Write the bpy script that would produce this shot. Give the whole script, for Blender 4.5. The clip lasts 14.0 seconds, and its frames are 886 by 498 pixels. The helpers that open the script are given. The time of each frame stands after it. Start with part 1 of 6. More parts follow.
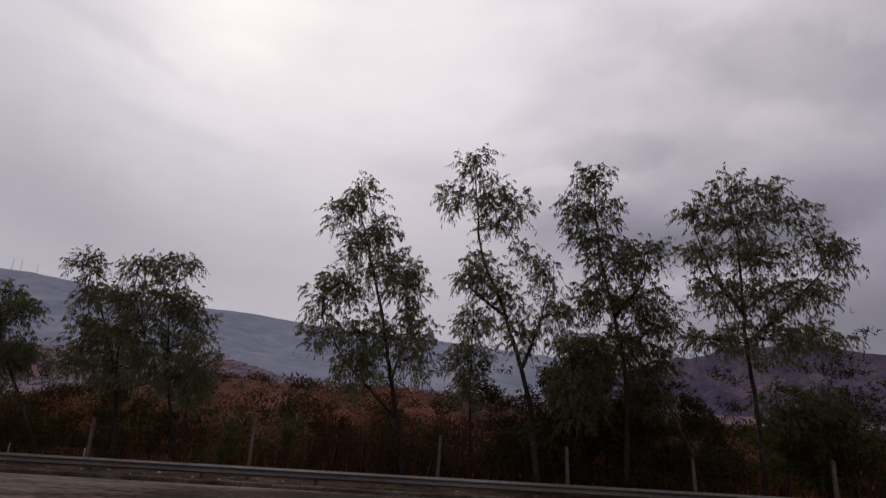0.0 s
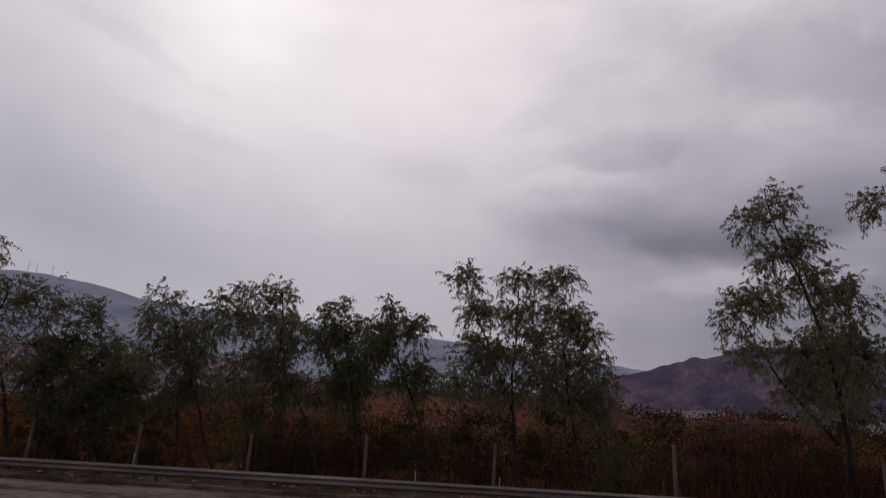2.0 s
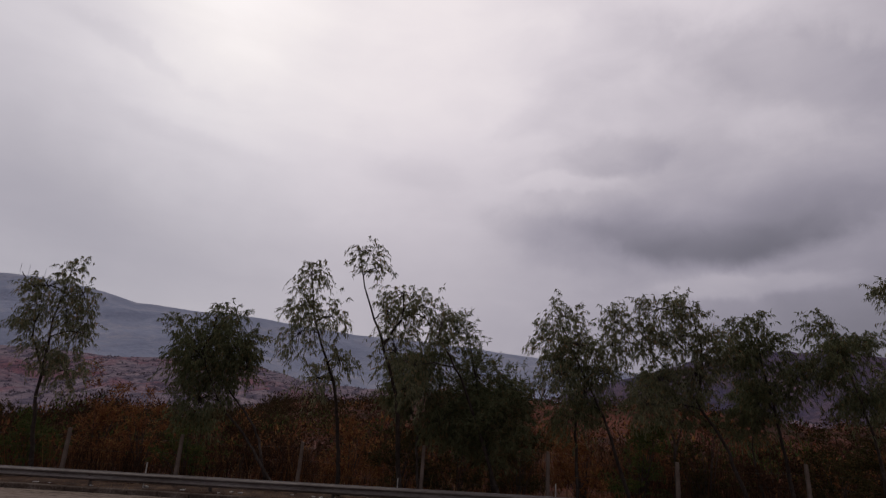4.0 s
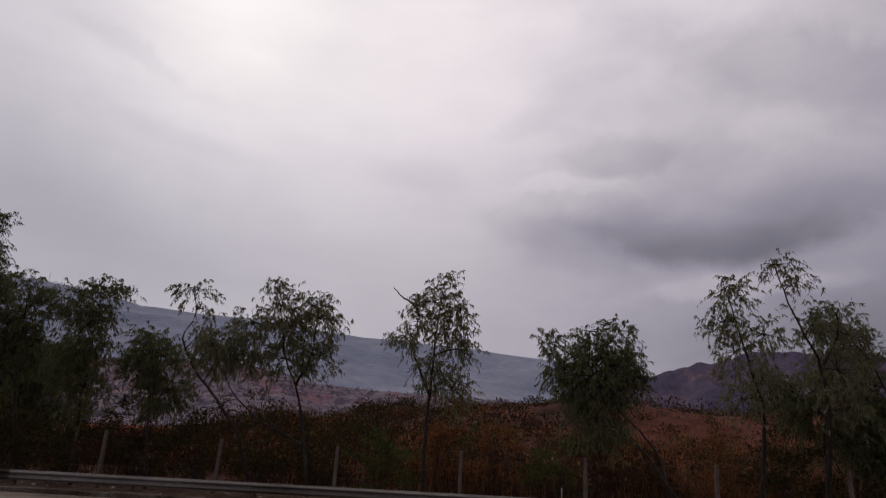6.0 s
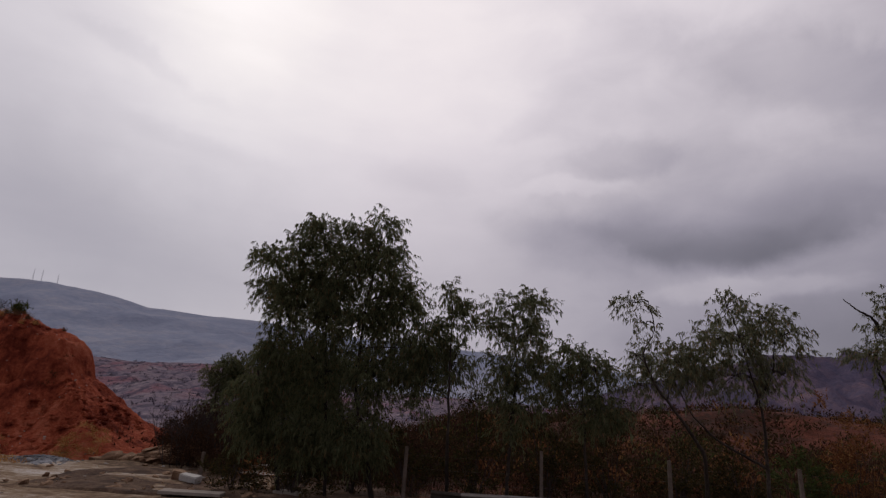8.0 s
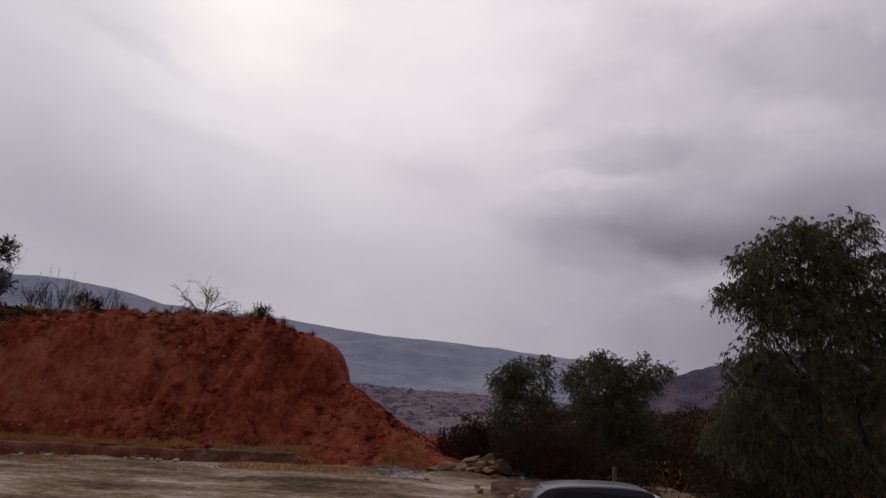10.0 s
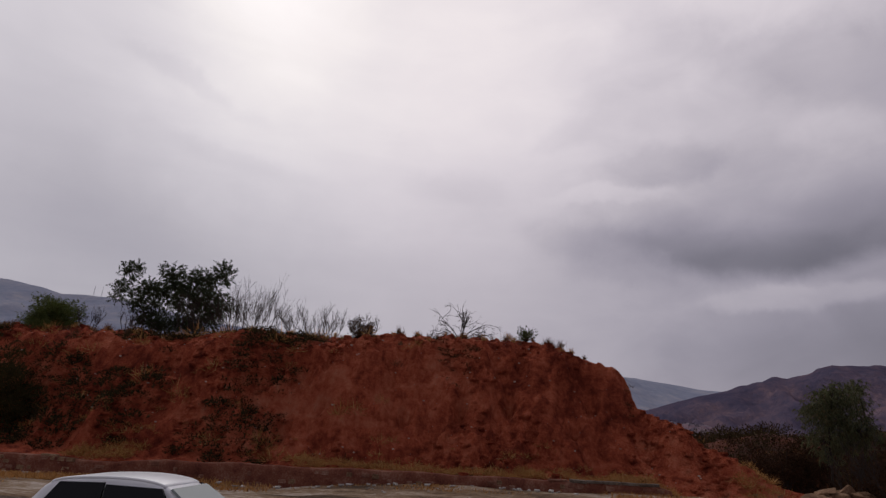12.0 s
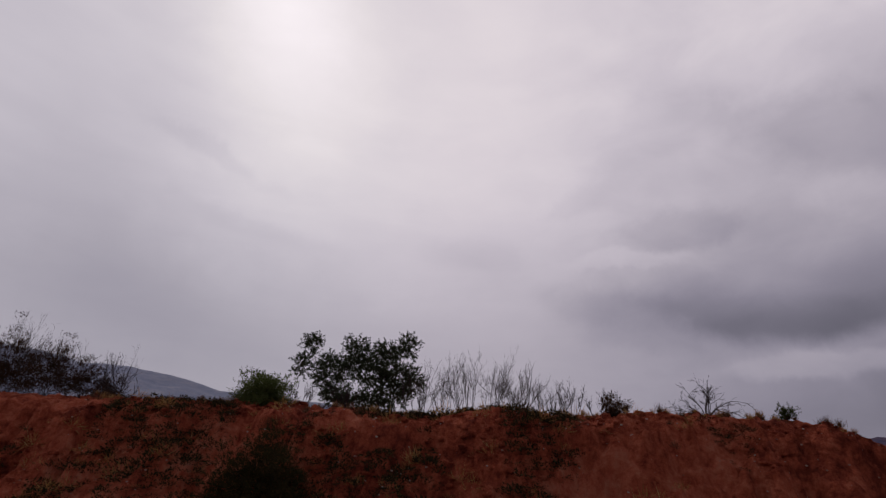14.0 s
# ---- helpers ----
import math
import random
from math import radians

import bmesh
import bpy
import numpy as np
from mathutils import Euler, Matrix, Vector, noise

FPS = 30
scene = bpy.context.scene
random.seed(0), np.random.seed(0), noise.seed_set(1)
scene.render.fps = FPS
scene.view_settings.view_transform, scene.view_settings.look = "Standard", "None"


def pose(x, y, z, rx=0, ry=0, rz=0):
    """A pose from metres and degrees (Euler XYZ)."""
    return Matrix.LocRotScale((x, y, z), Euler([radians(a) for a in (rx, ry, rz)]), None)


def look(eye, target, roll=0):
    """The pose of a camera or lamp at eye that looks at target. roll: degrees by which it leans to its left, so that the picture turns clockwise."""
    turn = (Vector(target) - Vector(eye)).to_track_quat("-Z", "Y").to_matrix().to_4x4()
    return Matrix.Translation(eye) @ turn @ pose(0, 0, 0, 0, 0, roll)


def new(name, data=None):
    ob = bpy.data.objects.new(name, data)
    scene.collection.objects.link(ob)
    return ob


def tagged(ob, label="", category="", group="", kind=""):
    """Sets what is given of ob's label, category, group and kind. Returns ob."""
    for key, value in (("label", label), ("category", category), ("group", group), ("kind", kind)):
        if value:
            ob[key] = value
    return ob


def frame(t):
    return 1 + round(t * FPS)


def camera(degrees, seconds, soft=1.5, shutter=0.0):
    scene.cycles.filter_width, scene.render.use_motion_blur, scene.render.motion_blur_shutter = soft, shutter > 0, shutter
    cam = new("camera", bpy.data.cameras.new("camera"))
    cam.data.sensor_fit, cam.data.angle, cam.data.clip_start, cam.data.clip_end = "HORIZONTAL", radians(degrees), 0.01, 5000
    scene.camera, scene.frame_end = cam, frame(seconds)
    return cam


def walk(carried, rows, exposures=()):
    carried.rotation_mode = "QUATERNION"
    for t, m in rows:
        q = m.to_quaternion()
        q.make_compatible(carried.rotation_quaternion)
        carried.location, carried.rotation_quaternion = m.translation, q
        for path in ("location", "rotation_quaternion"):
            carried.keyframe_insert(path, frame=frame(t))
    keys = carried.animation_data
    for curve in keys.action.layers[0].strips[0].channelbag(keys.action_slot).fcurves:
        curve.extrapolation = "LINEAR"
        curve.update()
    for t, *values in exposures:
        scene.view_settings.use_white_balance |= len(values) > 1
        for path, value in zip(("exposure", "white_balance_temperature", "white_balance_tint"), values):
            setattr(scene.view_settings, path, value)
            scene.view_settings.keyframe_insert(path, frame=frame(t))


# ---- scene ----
import itertools

cam = camera(76.0, 14.0, soft=1.3)
PATH = [
    (0, (-0.056, -0.653, 2.994), (-0.623, 8.960, 5.690), 2.89),
    (0.5, (-3.512, -0.563, 3.046), (-4.101, 9.029, 5.813), 2.69),
    (1, (-7.067, -0.434, 3.093), (-7.672, 9.173, 5.802), 2.67),
    (1.5, (-10.693, -0.343, 3.113), (-11.326, 9.261, 5.826), 2.74),
    (2, (-14.354, -0.165, 3.119), (-15.068, 9.439, 5.812), 2.87),
    (2.5, (-17.989, -0.000, 3.104), (-18.692, 9.613, 5.768), 2.94),
    (3, (-21.818, 0.274, 3.080), (-22.432, 9.880, 5.790), 3.12),
    (5.5, (-38.812, 0.720, 3.139), (-39.429, 10.306, 5.920), 2.61),
    (6, (-42.313, 0.704, 3.110), (-42.933, 10.287, 5.898), 2.64),
    (6.5, (-46.070, 0.739, 3.080), (-46.628, 10.326, 5.869), 2.59),
    (7, (-49.512, 0.842, 3.045), (-50.180, 10.421, 5.839), 2.72),
    (7.5, (-52.994, 0.842, 3.005), (-53.690, 10.415, 5.813), 2.78),
    (8, (-56.891, 0.882, 2.987), (-57.578, 10.450, 5.811), 2.78),
    (8.5, (-60.795, 1.040, 2.997), (-61.516, 10.620, 5.773), 2.91),
    (9, (-64.684, 1.105, 2.997), (-65.437, 10.694, 5.735), 3.01),
    (11.5, (-83.098, -0.186, 2.698), (-84.279, 9.322, 5.561), 2.73),
    (12, (-86.779, -0.476, 2.708), (-88.136, 8.972, 5.688), 3.01),
    (12.5, (-90.222, -0.699, 2.717), (-91.728, 8.688, 5.819), 3.27),
    (13, (-93.668, -0.985, 2.703), (-95.271, 8.270, 6.134), 3.27),
    (13.5, (-97.105, -1.255, 2.668), (-98.798, 7.808, 6.541), 3.23),
    (14, (-100.524, -1.449, 2.629), (-102.166, 7.543, 6.685), 3.37),
]
EXPOSURES = [(0, 0.02, 6500, 10), (1.5, -0.02, 6500, 10), (3, -0.05, 6500, 10), (9, 0.0, 6500, 10), (12, -0.05, 6500, 10), (13, -0.18, 6420, 12), (14, -0.30, 6400, 14)]
walk(cam, [(t, look(eye, target, roll)) for t, eye, target, roll in PATH], EXPOSURES)

# ---------------------------------------------------------------- sky and sun
SUN_AZ, SUN_EL = -31.0, 44.0


def n_math(nt, op, a, b=None, c=None):
    n = nt.nodes.new("ShaderNodeMath")
    n.operation = op
    for k, v in enumerate((a, b, c)):
        if v is None:
            continue
        if isinstance(v, (int, float)):
            n.inputs[k].default_value = v
        else:
            nt.links.new(v, n.inputs[k])
    return n.outputs[0]


def n_noise(nt, vec, scale, detail=5.0, rough=0.55, distort=0.0):
    n = nt.nodes.new("ShaderNodeTexNoise")
    n.inputs["Scale"].default_value = scale
    n.inputs["Detail"].default_value = detail
    n.inputs["Roughness"].default_value = rough
    n.inputs["Distortion"].default_value = distort
    if vec is not None:
        nt.links.new(vec, n.inputs["Vector"])
    return n.outputs["Fac"]


def n_ramp(nt, fac, stops):
    n = nt.nodes.new("ShaderNodeValToRGB")
    el = n.color_ramp.elements
    while len(el) < len(stops):
        el.new(0.5)
    for e, (p, c) in zip(el, stops):
        e.position, e.color = p, (*c, 1.0) if len(c) == 3 else c
    nt.links.new(fac, n.inputs["Fac"])
    return n.outputs["Color"]


def n_mix(nt, fac, a, b, mode="MIX"):
    n = nt.nodes.new("ShaderNodeMix")
    n.data_type, n.blend_type = "RGBA", mode
    for sock, v in ((n.inputs[0], fac), (n.inputs[6], a), (n.inputs[7], b)):
        if isinstance(v, (int, float)):
            sock.default_value = v
        elif isinstance(v, tuple):
            sock.default_value = (*v, 1.0)
        else:
            nt.links.new(v, sock)
    return n.outputs[2]


def build_sky():
    w = bpy.data.worlds.new("overcast_sky")
    scene.world = w
    w.use_nodes = True
    nt = w.node_tree
    nt.nodes.clear()
    geo = nt.nodes.new("ShaderNodeTexCoord")
    d = geo.outputs["Generated"]
    sep = nt.nodes.new("ShaderNodeSeparateXYZ")
    nt.links.new(d, sep.inputs[0])
    x, y, z = sep.outputs
    # billow: two noises push the cloud forms about
    w1 = n_math(nt, "SUBTRACT", n_noise(nt, d, 3.2, 6.0, 0.6), 0.5)
    shift = nt.nodes.new("ShaderNodeVectorMath")
    shift.operation = "ADD"
    nt.links.new(d, shift.inputs[0])
    shift.inputs[1].default_value = (7.3, 2.1, 4.7)
    w2 = n_math(nt, "SUBTRACT", n_noise(nt, shift.outputs[0], 3.6, 6.0, 0.6), 0.5)
    az0 = n_math(nt, "MULTIPLY", n_math(nt, "ARCTAN2", x, y), 57.2958)
    el0 = n_math(nt, "MULTIPLY", n_math(nt, "ARCSINE", z), 57.2958)
    az = n_math(nt, "MULTIPLY_ADD", w1, 12.0, az0)
    el = n_math(nt, "MULTIPLY_ADD", w2, 7.0, el0)

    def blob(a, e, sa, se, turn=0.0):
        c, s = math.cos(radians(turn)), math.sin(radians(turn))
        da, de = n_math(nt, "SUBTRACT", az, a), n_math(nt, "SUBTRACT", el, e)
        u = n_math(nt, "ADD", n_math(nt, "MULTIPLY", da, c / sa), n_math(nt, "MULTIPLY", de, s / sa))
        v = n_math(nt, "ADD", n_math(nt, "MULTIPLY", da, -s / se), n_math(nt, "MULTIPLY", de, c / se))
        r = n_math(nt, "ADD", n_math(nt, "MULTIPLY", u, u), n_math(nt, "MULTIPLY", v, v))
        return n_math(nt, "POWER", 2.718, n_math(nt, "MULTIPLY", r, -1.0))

    # the deck is brightest where the sun stands behind it
    sun = Vector((math.sin(radians(SUN_AZ)) * math.cos(radians(SUN_EL)), math.cos(radians(SUN_AZ)) * math.cos(radians(SUN_EL)), math.sin(radians(SUN_EL))))
    dot = nt.nodes.new("ShaderNodeVectorMath")
    dot.operation = "DOT_PRODUCT"
    nt.links.new(d, dot.inputs[0])
    dot.inputs[1].default_value = sun
    near = n_math(nt, "MAXIMUM", n_math(nt, "MULTIPLY_ADD", dot.outputs["Value"], 0.5, 0.5), 0.0)
    lum = n_math(nt, "MULTIPLY_ADD", n_math(nt, "POWER", near, 3.0), 0.61, 0.12)
    back = n_math(nt, "MULTIPLY_ADD", y, -0.5, 0.5)
    lum = n_math(nt, "MULTIPLY_ADD", n_math(nt, "MULTIPLY", back, back), 0.20, lum)
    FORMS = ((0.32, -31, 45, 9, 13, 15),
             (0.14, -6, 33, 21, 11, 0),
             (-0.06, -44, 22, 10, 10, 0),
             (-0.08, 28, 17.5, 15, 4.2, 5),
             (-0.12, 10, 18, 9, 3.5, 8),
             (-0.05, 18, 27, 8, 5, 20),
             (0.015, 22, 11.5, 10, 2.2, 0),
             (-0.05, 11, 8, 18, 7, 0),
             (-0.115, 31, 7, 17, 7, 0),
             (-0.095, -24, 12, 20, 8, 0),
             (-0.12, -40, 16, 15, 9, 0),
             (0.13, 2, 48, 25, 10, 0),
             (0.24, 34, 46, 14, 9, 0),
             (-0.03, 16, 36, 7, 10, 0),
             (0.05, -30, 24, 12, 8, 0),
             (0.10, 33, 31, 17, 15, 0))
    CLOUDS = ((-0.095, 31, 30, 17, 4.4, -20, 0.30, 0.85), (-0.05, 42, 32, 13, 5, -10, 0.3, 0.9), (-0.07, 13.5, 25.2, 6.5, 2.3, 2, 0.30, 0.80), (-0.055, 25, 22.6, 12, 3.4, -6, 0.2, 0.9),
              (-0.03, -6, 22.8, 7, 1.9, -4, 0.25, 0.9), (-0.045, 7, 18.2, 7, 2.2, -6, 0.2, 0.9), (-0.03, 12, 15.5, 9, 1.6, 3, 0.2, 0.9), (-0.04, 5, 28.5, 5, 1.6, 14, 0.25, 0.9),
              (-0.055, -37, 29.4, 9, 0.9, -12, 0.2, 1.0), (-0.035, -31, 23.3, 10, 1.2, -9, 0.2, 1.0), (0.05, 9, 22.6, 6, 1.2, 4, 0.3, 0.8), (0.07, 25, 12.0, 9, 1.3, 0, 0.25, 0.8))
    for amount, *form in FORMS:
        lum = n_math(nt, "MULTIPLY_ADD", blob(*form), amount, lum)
    # heavier clouds with ragged edges
    ragged = n_math(nt, "SUBTRACT", n_noise(nt, shift.outputs[0], 7.5, 7.0, 0.6, 0.5), 0.5)
    for amount, *form, low, high in CLOUDS:
        edge = n_math(nt, "MULTIPLY_ADD", ragged, 0.75, blob(*form))
        soft = nt.nodes.new("ShaderNodeMapRange")
        soft.interpolation_type = "SMOOTHSTEP"
        soft.inputs["From Min"].default_value, soft.inputs["From Max"].default_value = low, high
        nt.links.new(edge, soft.inputs["Value"])
        lum = n_math(nt, "MULTIPLY_ADD", soft.outputs["Result"], amount, lum)
    # the heaviest bank, with a well-marked underside that lifts towards its ends
    def smooth(value, low, high):
        n = nt.nodes.new("ShaderNodeMapRange")
        n.interpolation_type = "SMOOTHSTEP"
        n.inputs["From Min"].default_value, n.inputs["From Max"].default_value = low, high
        nt.links.new(value, n.inputs["Value"])
        return n.outputs["Result"]

    side = n_math(nt, "SUBTRACT", az, 23.5)
    under = n_math(nt, "MULTIPLY_ADD", n_math(nt, "MULTIPLY", side, side), 0.020, 13.7)
    over = n_math(nt, "MULTIPLY_ADD", ragged, 2.6, n_math(nt, "SUBTRACT", n_math(nt, "MULTIPLY_ADD", w2, 2.0, el0), under))
    wide = n_math(nt, "POWER", 2.718, n_math(nt, "MULTIPLY", n_math(nt, "POWER", n_math(nt, "ABSOLUTE", n_math(nt, "MULTIPLY", side, 1 / 11.5)), 3.0), -1.0))
    bank = n_math(nt, "MULTIPLY", n_math(nt, "MULTIPLY", smooth(over, -0.5, 1.6), n_math(nt, "SUBTRACT", 1.0, smooth(over, 1.8, 8.5))), wide)
    lum = n_math(nt, "MULTIPLY_ADD", bank, -0.16, lum)
    # billows, stronger in the heavy clouds, and faint wisps drawn out downhill in the thin deck
    flat = nt.nodes.new("ShaderNodeMapping")
    flat.inputs["Scale"].default_value = (1.0, 1.0, 1.7)
    flat.inputs["Rotation"].default_value = (0.0, radians(14), 0.0)
    nt.links.new(d, flat.inputs["Vector"])
    big = n_math(nt, "SUBTRACT", n_noise(nt, flat.outputs[0], 3.0, 3.0, 0.5, 0.6), 0.5)
    fine = n_math(nt, "SUBTRACT", n_noise(nt, flat.outputs[0], 8.0, 6.0, 0.5, 0.4), 0.5)
    heavy = n_math(nt, "MULTIPLY_ADD", smooth(az0, -6.0, 16.0), 0.75, 0.25)
    rough = n_math(nt, "ADD", n_math(nt, "MULTIPLY", big, 0.20), n_math(nt, "MULTIPLY", fine, 0.36))
    lum = n_math(nt, "MULTIPLY", lum, n_math(nt, "MULTIPLY_ADD", rough, heavy, 1.0))
    wisp = nt.nodes.new("ShaderNodeMapping")
    wisp.inputs["Scale"].default_value = (0.9, 0.9, 3.6)
    wisp.inputs["Rotation"].default_value = (0.0, radians(24), 0.0)
    nt.links.new(d, wisp.inputs["Vector"])
    streak = n_math(nt, "SUBTRACT", n_noise(nt, wisp.outputs[0], 4.2, 5.0, 0.5, 0.4), 0.5)
    lum = n_math(nt, "MULTIPLY", lum, n_math(nt, "MULTIPLY_ADD", streak, 0.15, 1.0))
    lum = n_math(nt, "MAXIMUM", lum, 0.05)
    tint = n_ramp(nt, lum, [(0.12, (0.96, 0.905, 1.11)), (0.30, (0.995, 0.918, 1.10)), (0.48, (1.025, 0.942, 1.05)), (0.70, (1.045, 0.96, 1.025)), (0.90, (1.07, 0.985, 0.99))])
    cool = n_mix(nt, smooth(az0, -4.0, -34.0), (1.0, 1.0, 1.0), (0.975, 1.0, 0.995))
    deck = n_mix(nt, 1.0, tint, cool, "MULTIPLY")
    comb = nt.nodes.new("ShaderNodeCombineColor")
    for k in range(3):
        nt.links.new(lum, comb.inputs[k])
    deck = n_mix(nt, 1.0, deck, comb.outputs[0], "MULTIPLY")
    sky = nt.nodes.new("ShaderNodeTexSky")
    sky.sky_type, sky.sun_disc = "NISHITA", False
    sky.sun_elevation, sky.sun_rotation = radians(SUN_EL), radians(SUN_AZ)
    blue = n_mix(nt, 1.0, sky.outputs[0], (0.06, 0.06, 0.06), "MULTIPLY")
    both = n_mix(nt, 0.95, blue, deck)
    bg = nt.nodes.new("ShaderNodeBackground")
    bg.inputs["Strength"].default_value = 1.0
    nt.links.new(both, bg.inputs["Color"])
    out = nt.nodes.new("ShaderNodeOutputWorld")
    nt.links.new(bg.outputs[0], out.inputs[0])
    lamp = bpy.data.lights.new("sun", "SUN")
    lamp.energy, lamp.angle, lamp.color = 0.5, radians(25), (1.0, 0.95, 0.9)
    ob = new("sun", lamp)
    ob.matrix_world = look(sun * 100, (0, 0, 0))


build_sky()


# ---------------------------------------------------------------- materials
def material(name, rough=0.9, metal=0.0, spec=0.3):
    m = bpy.data.materials.new(name)
    m.use_nodes = True
    nt = m.node_tree
    b = nt.nodes["Principled BSDF"]
    b.inputs["Roughness"].default_value = rough
    b.inputs["Metallic"].default_value = metal
    b.inputs["Specular IOR Level"].default_value = spec
    return m, nt, b


def bump(nt, b, height, strength=0.5, dist=0.05):
    n = nt.nodes.new("ShaderNodeBump")
    n.inputs["Strength"].default_value, n.inputs["Distance"].default_value = strength, dist
    nt.links.new(height, n.inputs["Height"])
    nt.links.new(n.outputs[0], b.inputs["Normal"])


def position(nt, scale=None):
    g = nt.nodes.new("ShaderNodeNewGeometry")
    if scale is None:
        return g.outputs["Position"]
    m = nt.nodes.new("ShaderNodeMapping")
    m.inputs["Scale"].default_value = scale
    nt.links.new(g.outputs["Position"], m.inputs["Vector"])
    return m.outputs[0]


def blend_material(name, stops, scale, fine=None, rough=0.9, bump_scale=None, bump_strength=0.5, bump_dist=0.05, stretch=None, spec=0.12, metal=0.0):
    """Colour from a broad noise, broken up by a fine one."""
    m, nt, b = material(name, rough, metal, spec)
    v = position(nt, stretch)
    f = n_noise(nt, v, scale, 6.0, 0.6)
    if fine:
        f = n_math(nt, "ADD", n_math(nt, "MULTIPLY", f, 0.6), n_math(nt, "MULTIPLY", n_noise(nt, v, fine, 5.0, 0.65), 0.4))
    nt.links.new(n_ramp(nt, f, stops), b.inputs["Base Color"])
    if bump_scale:
        bump(nt, b, n_noise(nt, v, bump_scale, 6.0, 0.65), bump_strength, bump_dist)
    return m


def leaf_material(name, dark, light, dry, dry_share=0.12, through_light=0.25):
    m, nt, b = material(name, 0.85, 0.0, 0.04)
    g = nt.nodes.new("ShaderNodeNewGeometry")
    r = g.outputs["Random Per Island"]
    c = n_ramp(nt, r, [(0.0, dark), (0.55, light), (1.0 - dry_share, light), (1.0, dry)])
    nt.links.new(c, b.inputs["Base Color"])
    t = nt.nodes.new("ShaderNodeBsdfTranslucent")
    nt.links.new(c, t.inputs["Color"])
    mx = nt.nodes.new("ShaderNodeMixShader")
    mx.inputs[0].default_value = through_light
    nt.links.new(b.outputs[0], mx.inputs[1])
    nt.links.new(t.outputs[0], mx.inputs[2])
    nt.links.new(mx.outputs[0], nt.nodes["Material Output"].inputs["Surface"])
    return m


M_LEAF = leaf_material("gum_leaf", (0.070, 0.074, 0.043), (0.178, 0.180, 0.102), (0.26, 0.155, 0.075), 0.16, 0.38)
M_LEAF_DARK = leaf_material("gum_leaf_shade", (0.050, 0.056, 0.029), (0.130, 0.138, 0.070), (0.18, 0.11, 0.05), 0.14, 0.38)
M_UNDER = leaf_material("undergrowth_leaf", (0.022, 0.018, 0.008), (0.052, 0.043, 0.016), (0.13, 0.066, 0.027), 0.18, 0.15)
M_OLIVE = leaf_material("olive_leaf", (0.03, 0.04, 0.022), (0.06, 0.075, 0.04), (0.09, 0.08, 0.05), 0.1)
M_BUSH = leaf_material("bush_leaf", (0.03, 0.042, 0.014), (0.07, 0.085, 0.026), (0.14, 0.085, 0.03), 0.14)
# scrub leaves lifted towards mauve, so the colour carries the distance haze
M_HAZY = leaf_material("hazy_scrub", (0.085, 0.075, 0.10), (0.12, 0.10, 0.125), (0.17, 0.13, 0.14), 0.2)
M_GREEN = leaf_material("fresh_bush_leaf", (0.055, 0.078, 0.024), (0.12, 0.145, 0.045), (0.16, 0.13, 0.05), 0.1, 0.35)
M_RUST = leaf_material("rusty_leaf", (0.09, 0.038, 0.018), (0.20, 0.08, 0.034), (0.30, 0.16, 0.055), 0.3)
M_STALK = leaf_material("russet_stalks", (0.06, 0.028, 0.014), (0.15, 0.066, 0.03), (0.26, 0.15, 0.055), 0.2)
M_DRY = leaf_material("dry_grass", (0.12, 0.075, 0.04), (0.26, 0.17, 0.085), (0.36, 0.26, 0.13), 0.3)
M_WEED = leaf_material("bank_weed", (0.022, 0.0152, 0.0075), (0.05, 0.0361, 0.0165), (0.15, 0.11, 0.05), 0.12)
M_SERE = leaf_material("sere_grass", (0.06, 0.03, 0.018), (0.15, 0.075, 0.042), (0.27, 0.15, 0.075), 0.25)
M_STRAW = leaf_material("straw", (0.22, 0.105, 0.04), (0.46, 0.235, 0.08), (0.56, 0.36, 0.16), 0.25)
M_BRUSH = leaf_material("dry_brush", (0.022, 0.0125, 0.008), (0.056, 0.029, 0.017), (0.125, 0.06, 0.033), 0.2, 0.15)
M_BARK = blend_material("gum_bark", [(0.40, (0.022, 0.017, 0.014)), (0.54, (0.05, 0.038, 0.031)), (0.64, (0.11, 0.09, 0.075)), (0.73, (0.32, 0.28, 0.25))], 1.0, 14.0, 0.85, 18.0, 0.6, 0.02, (1, 1, 0.35))
M_TWIG = blend_material("bare_twig", [(0.3, (0.028, 0.021, 0.019)), (0.7, (0.075, 0.057, 0.05))], 6.0, 30.0, 0.9)
M_SOIL = blend_material("red_scrub_soil", [(0.38, (0.026, 0.014, 0.009)), (0.46, (0.05, 0.02, 0.013)), (0.54, (0.105, 0.032, 0.019)), (0.63, (0.16, 0.055, 0.033))], 0.12, 1.7, 0.95, 3.0, 0.7, 0.15)
M_CONCRETE = blend_material("concrete", [(0.3, (0.19, 0.16, 0.135)), (0.7, (0.34, 0.295, 0.25))], 3.0, 25.0, 0.9, 40.0, 0.4, 0.01)
M_POST = blend_material("weathered_post", [(0.3, (0.075, 0.055, 0.043)), (0.7, (0.20, 0.155, 0.125))], 3.0, 25.0, 0.9, 40.0, 0.4, 0.01)
M_KERB = blend_material("dirty_kerb_concrete", [(0.38, (0.04, 0.028, 0.021)), (0.5, (0.09, 0.066, 0.05)), (0.64, (0.21, 0.175, 0.145))], 0.9, 16.0, 0.95, 30.0, 0.5, 0.015)
M_ROCK = blend_material("rock", [(0.36, (0.085, 0.045, 0.027)), (0.5, (0.20, 0.118, 0.07)), (0.64, (0.38, 0.26, 0.17))], 1.4, 12.0, 0.9, 9.0, 0.7, 0.04)
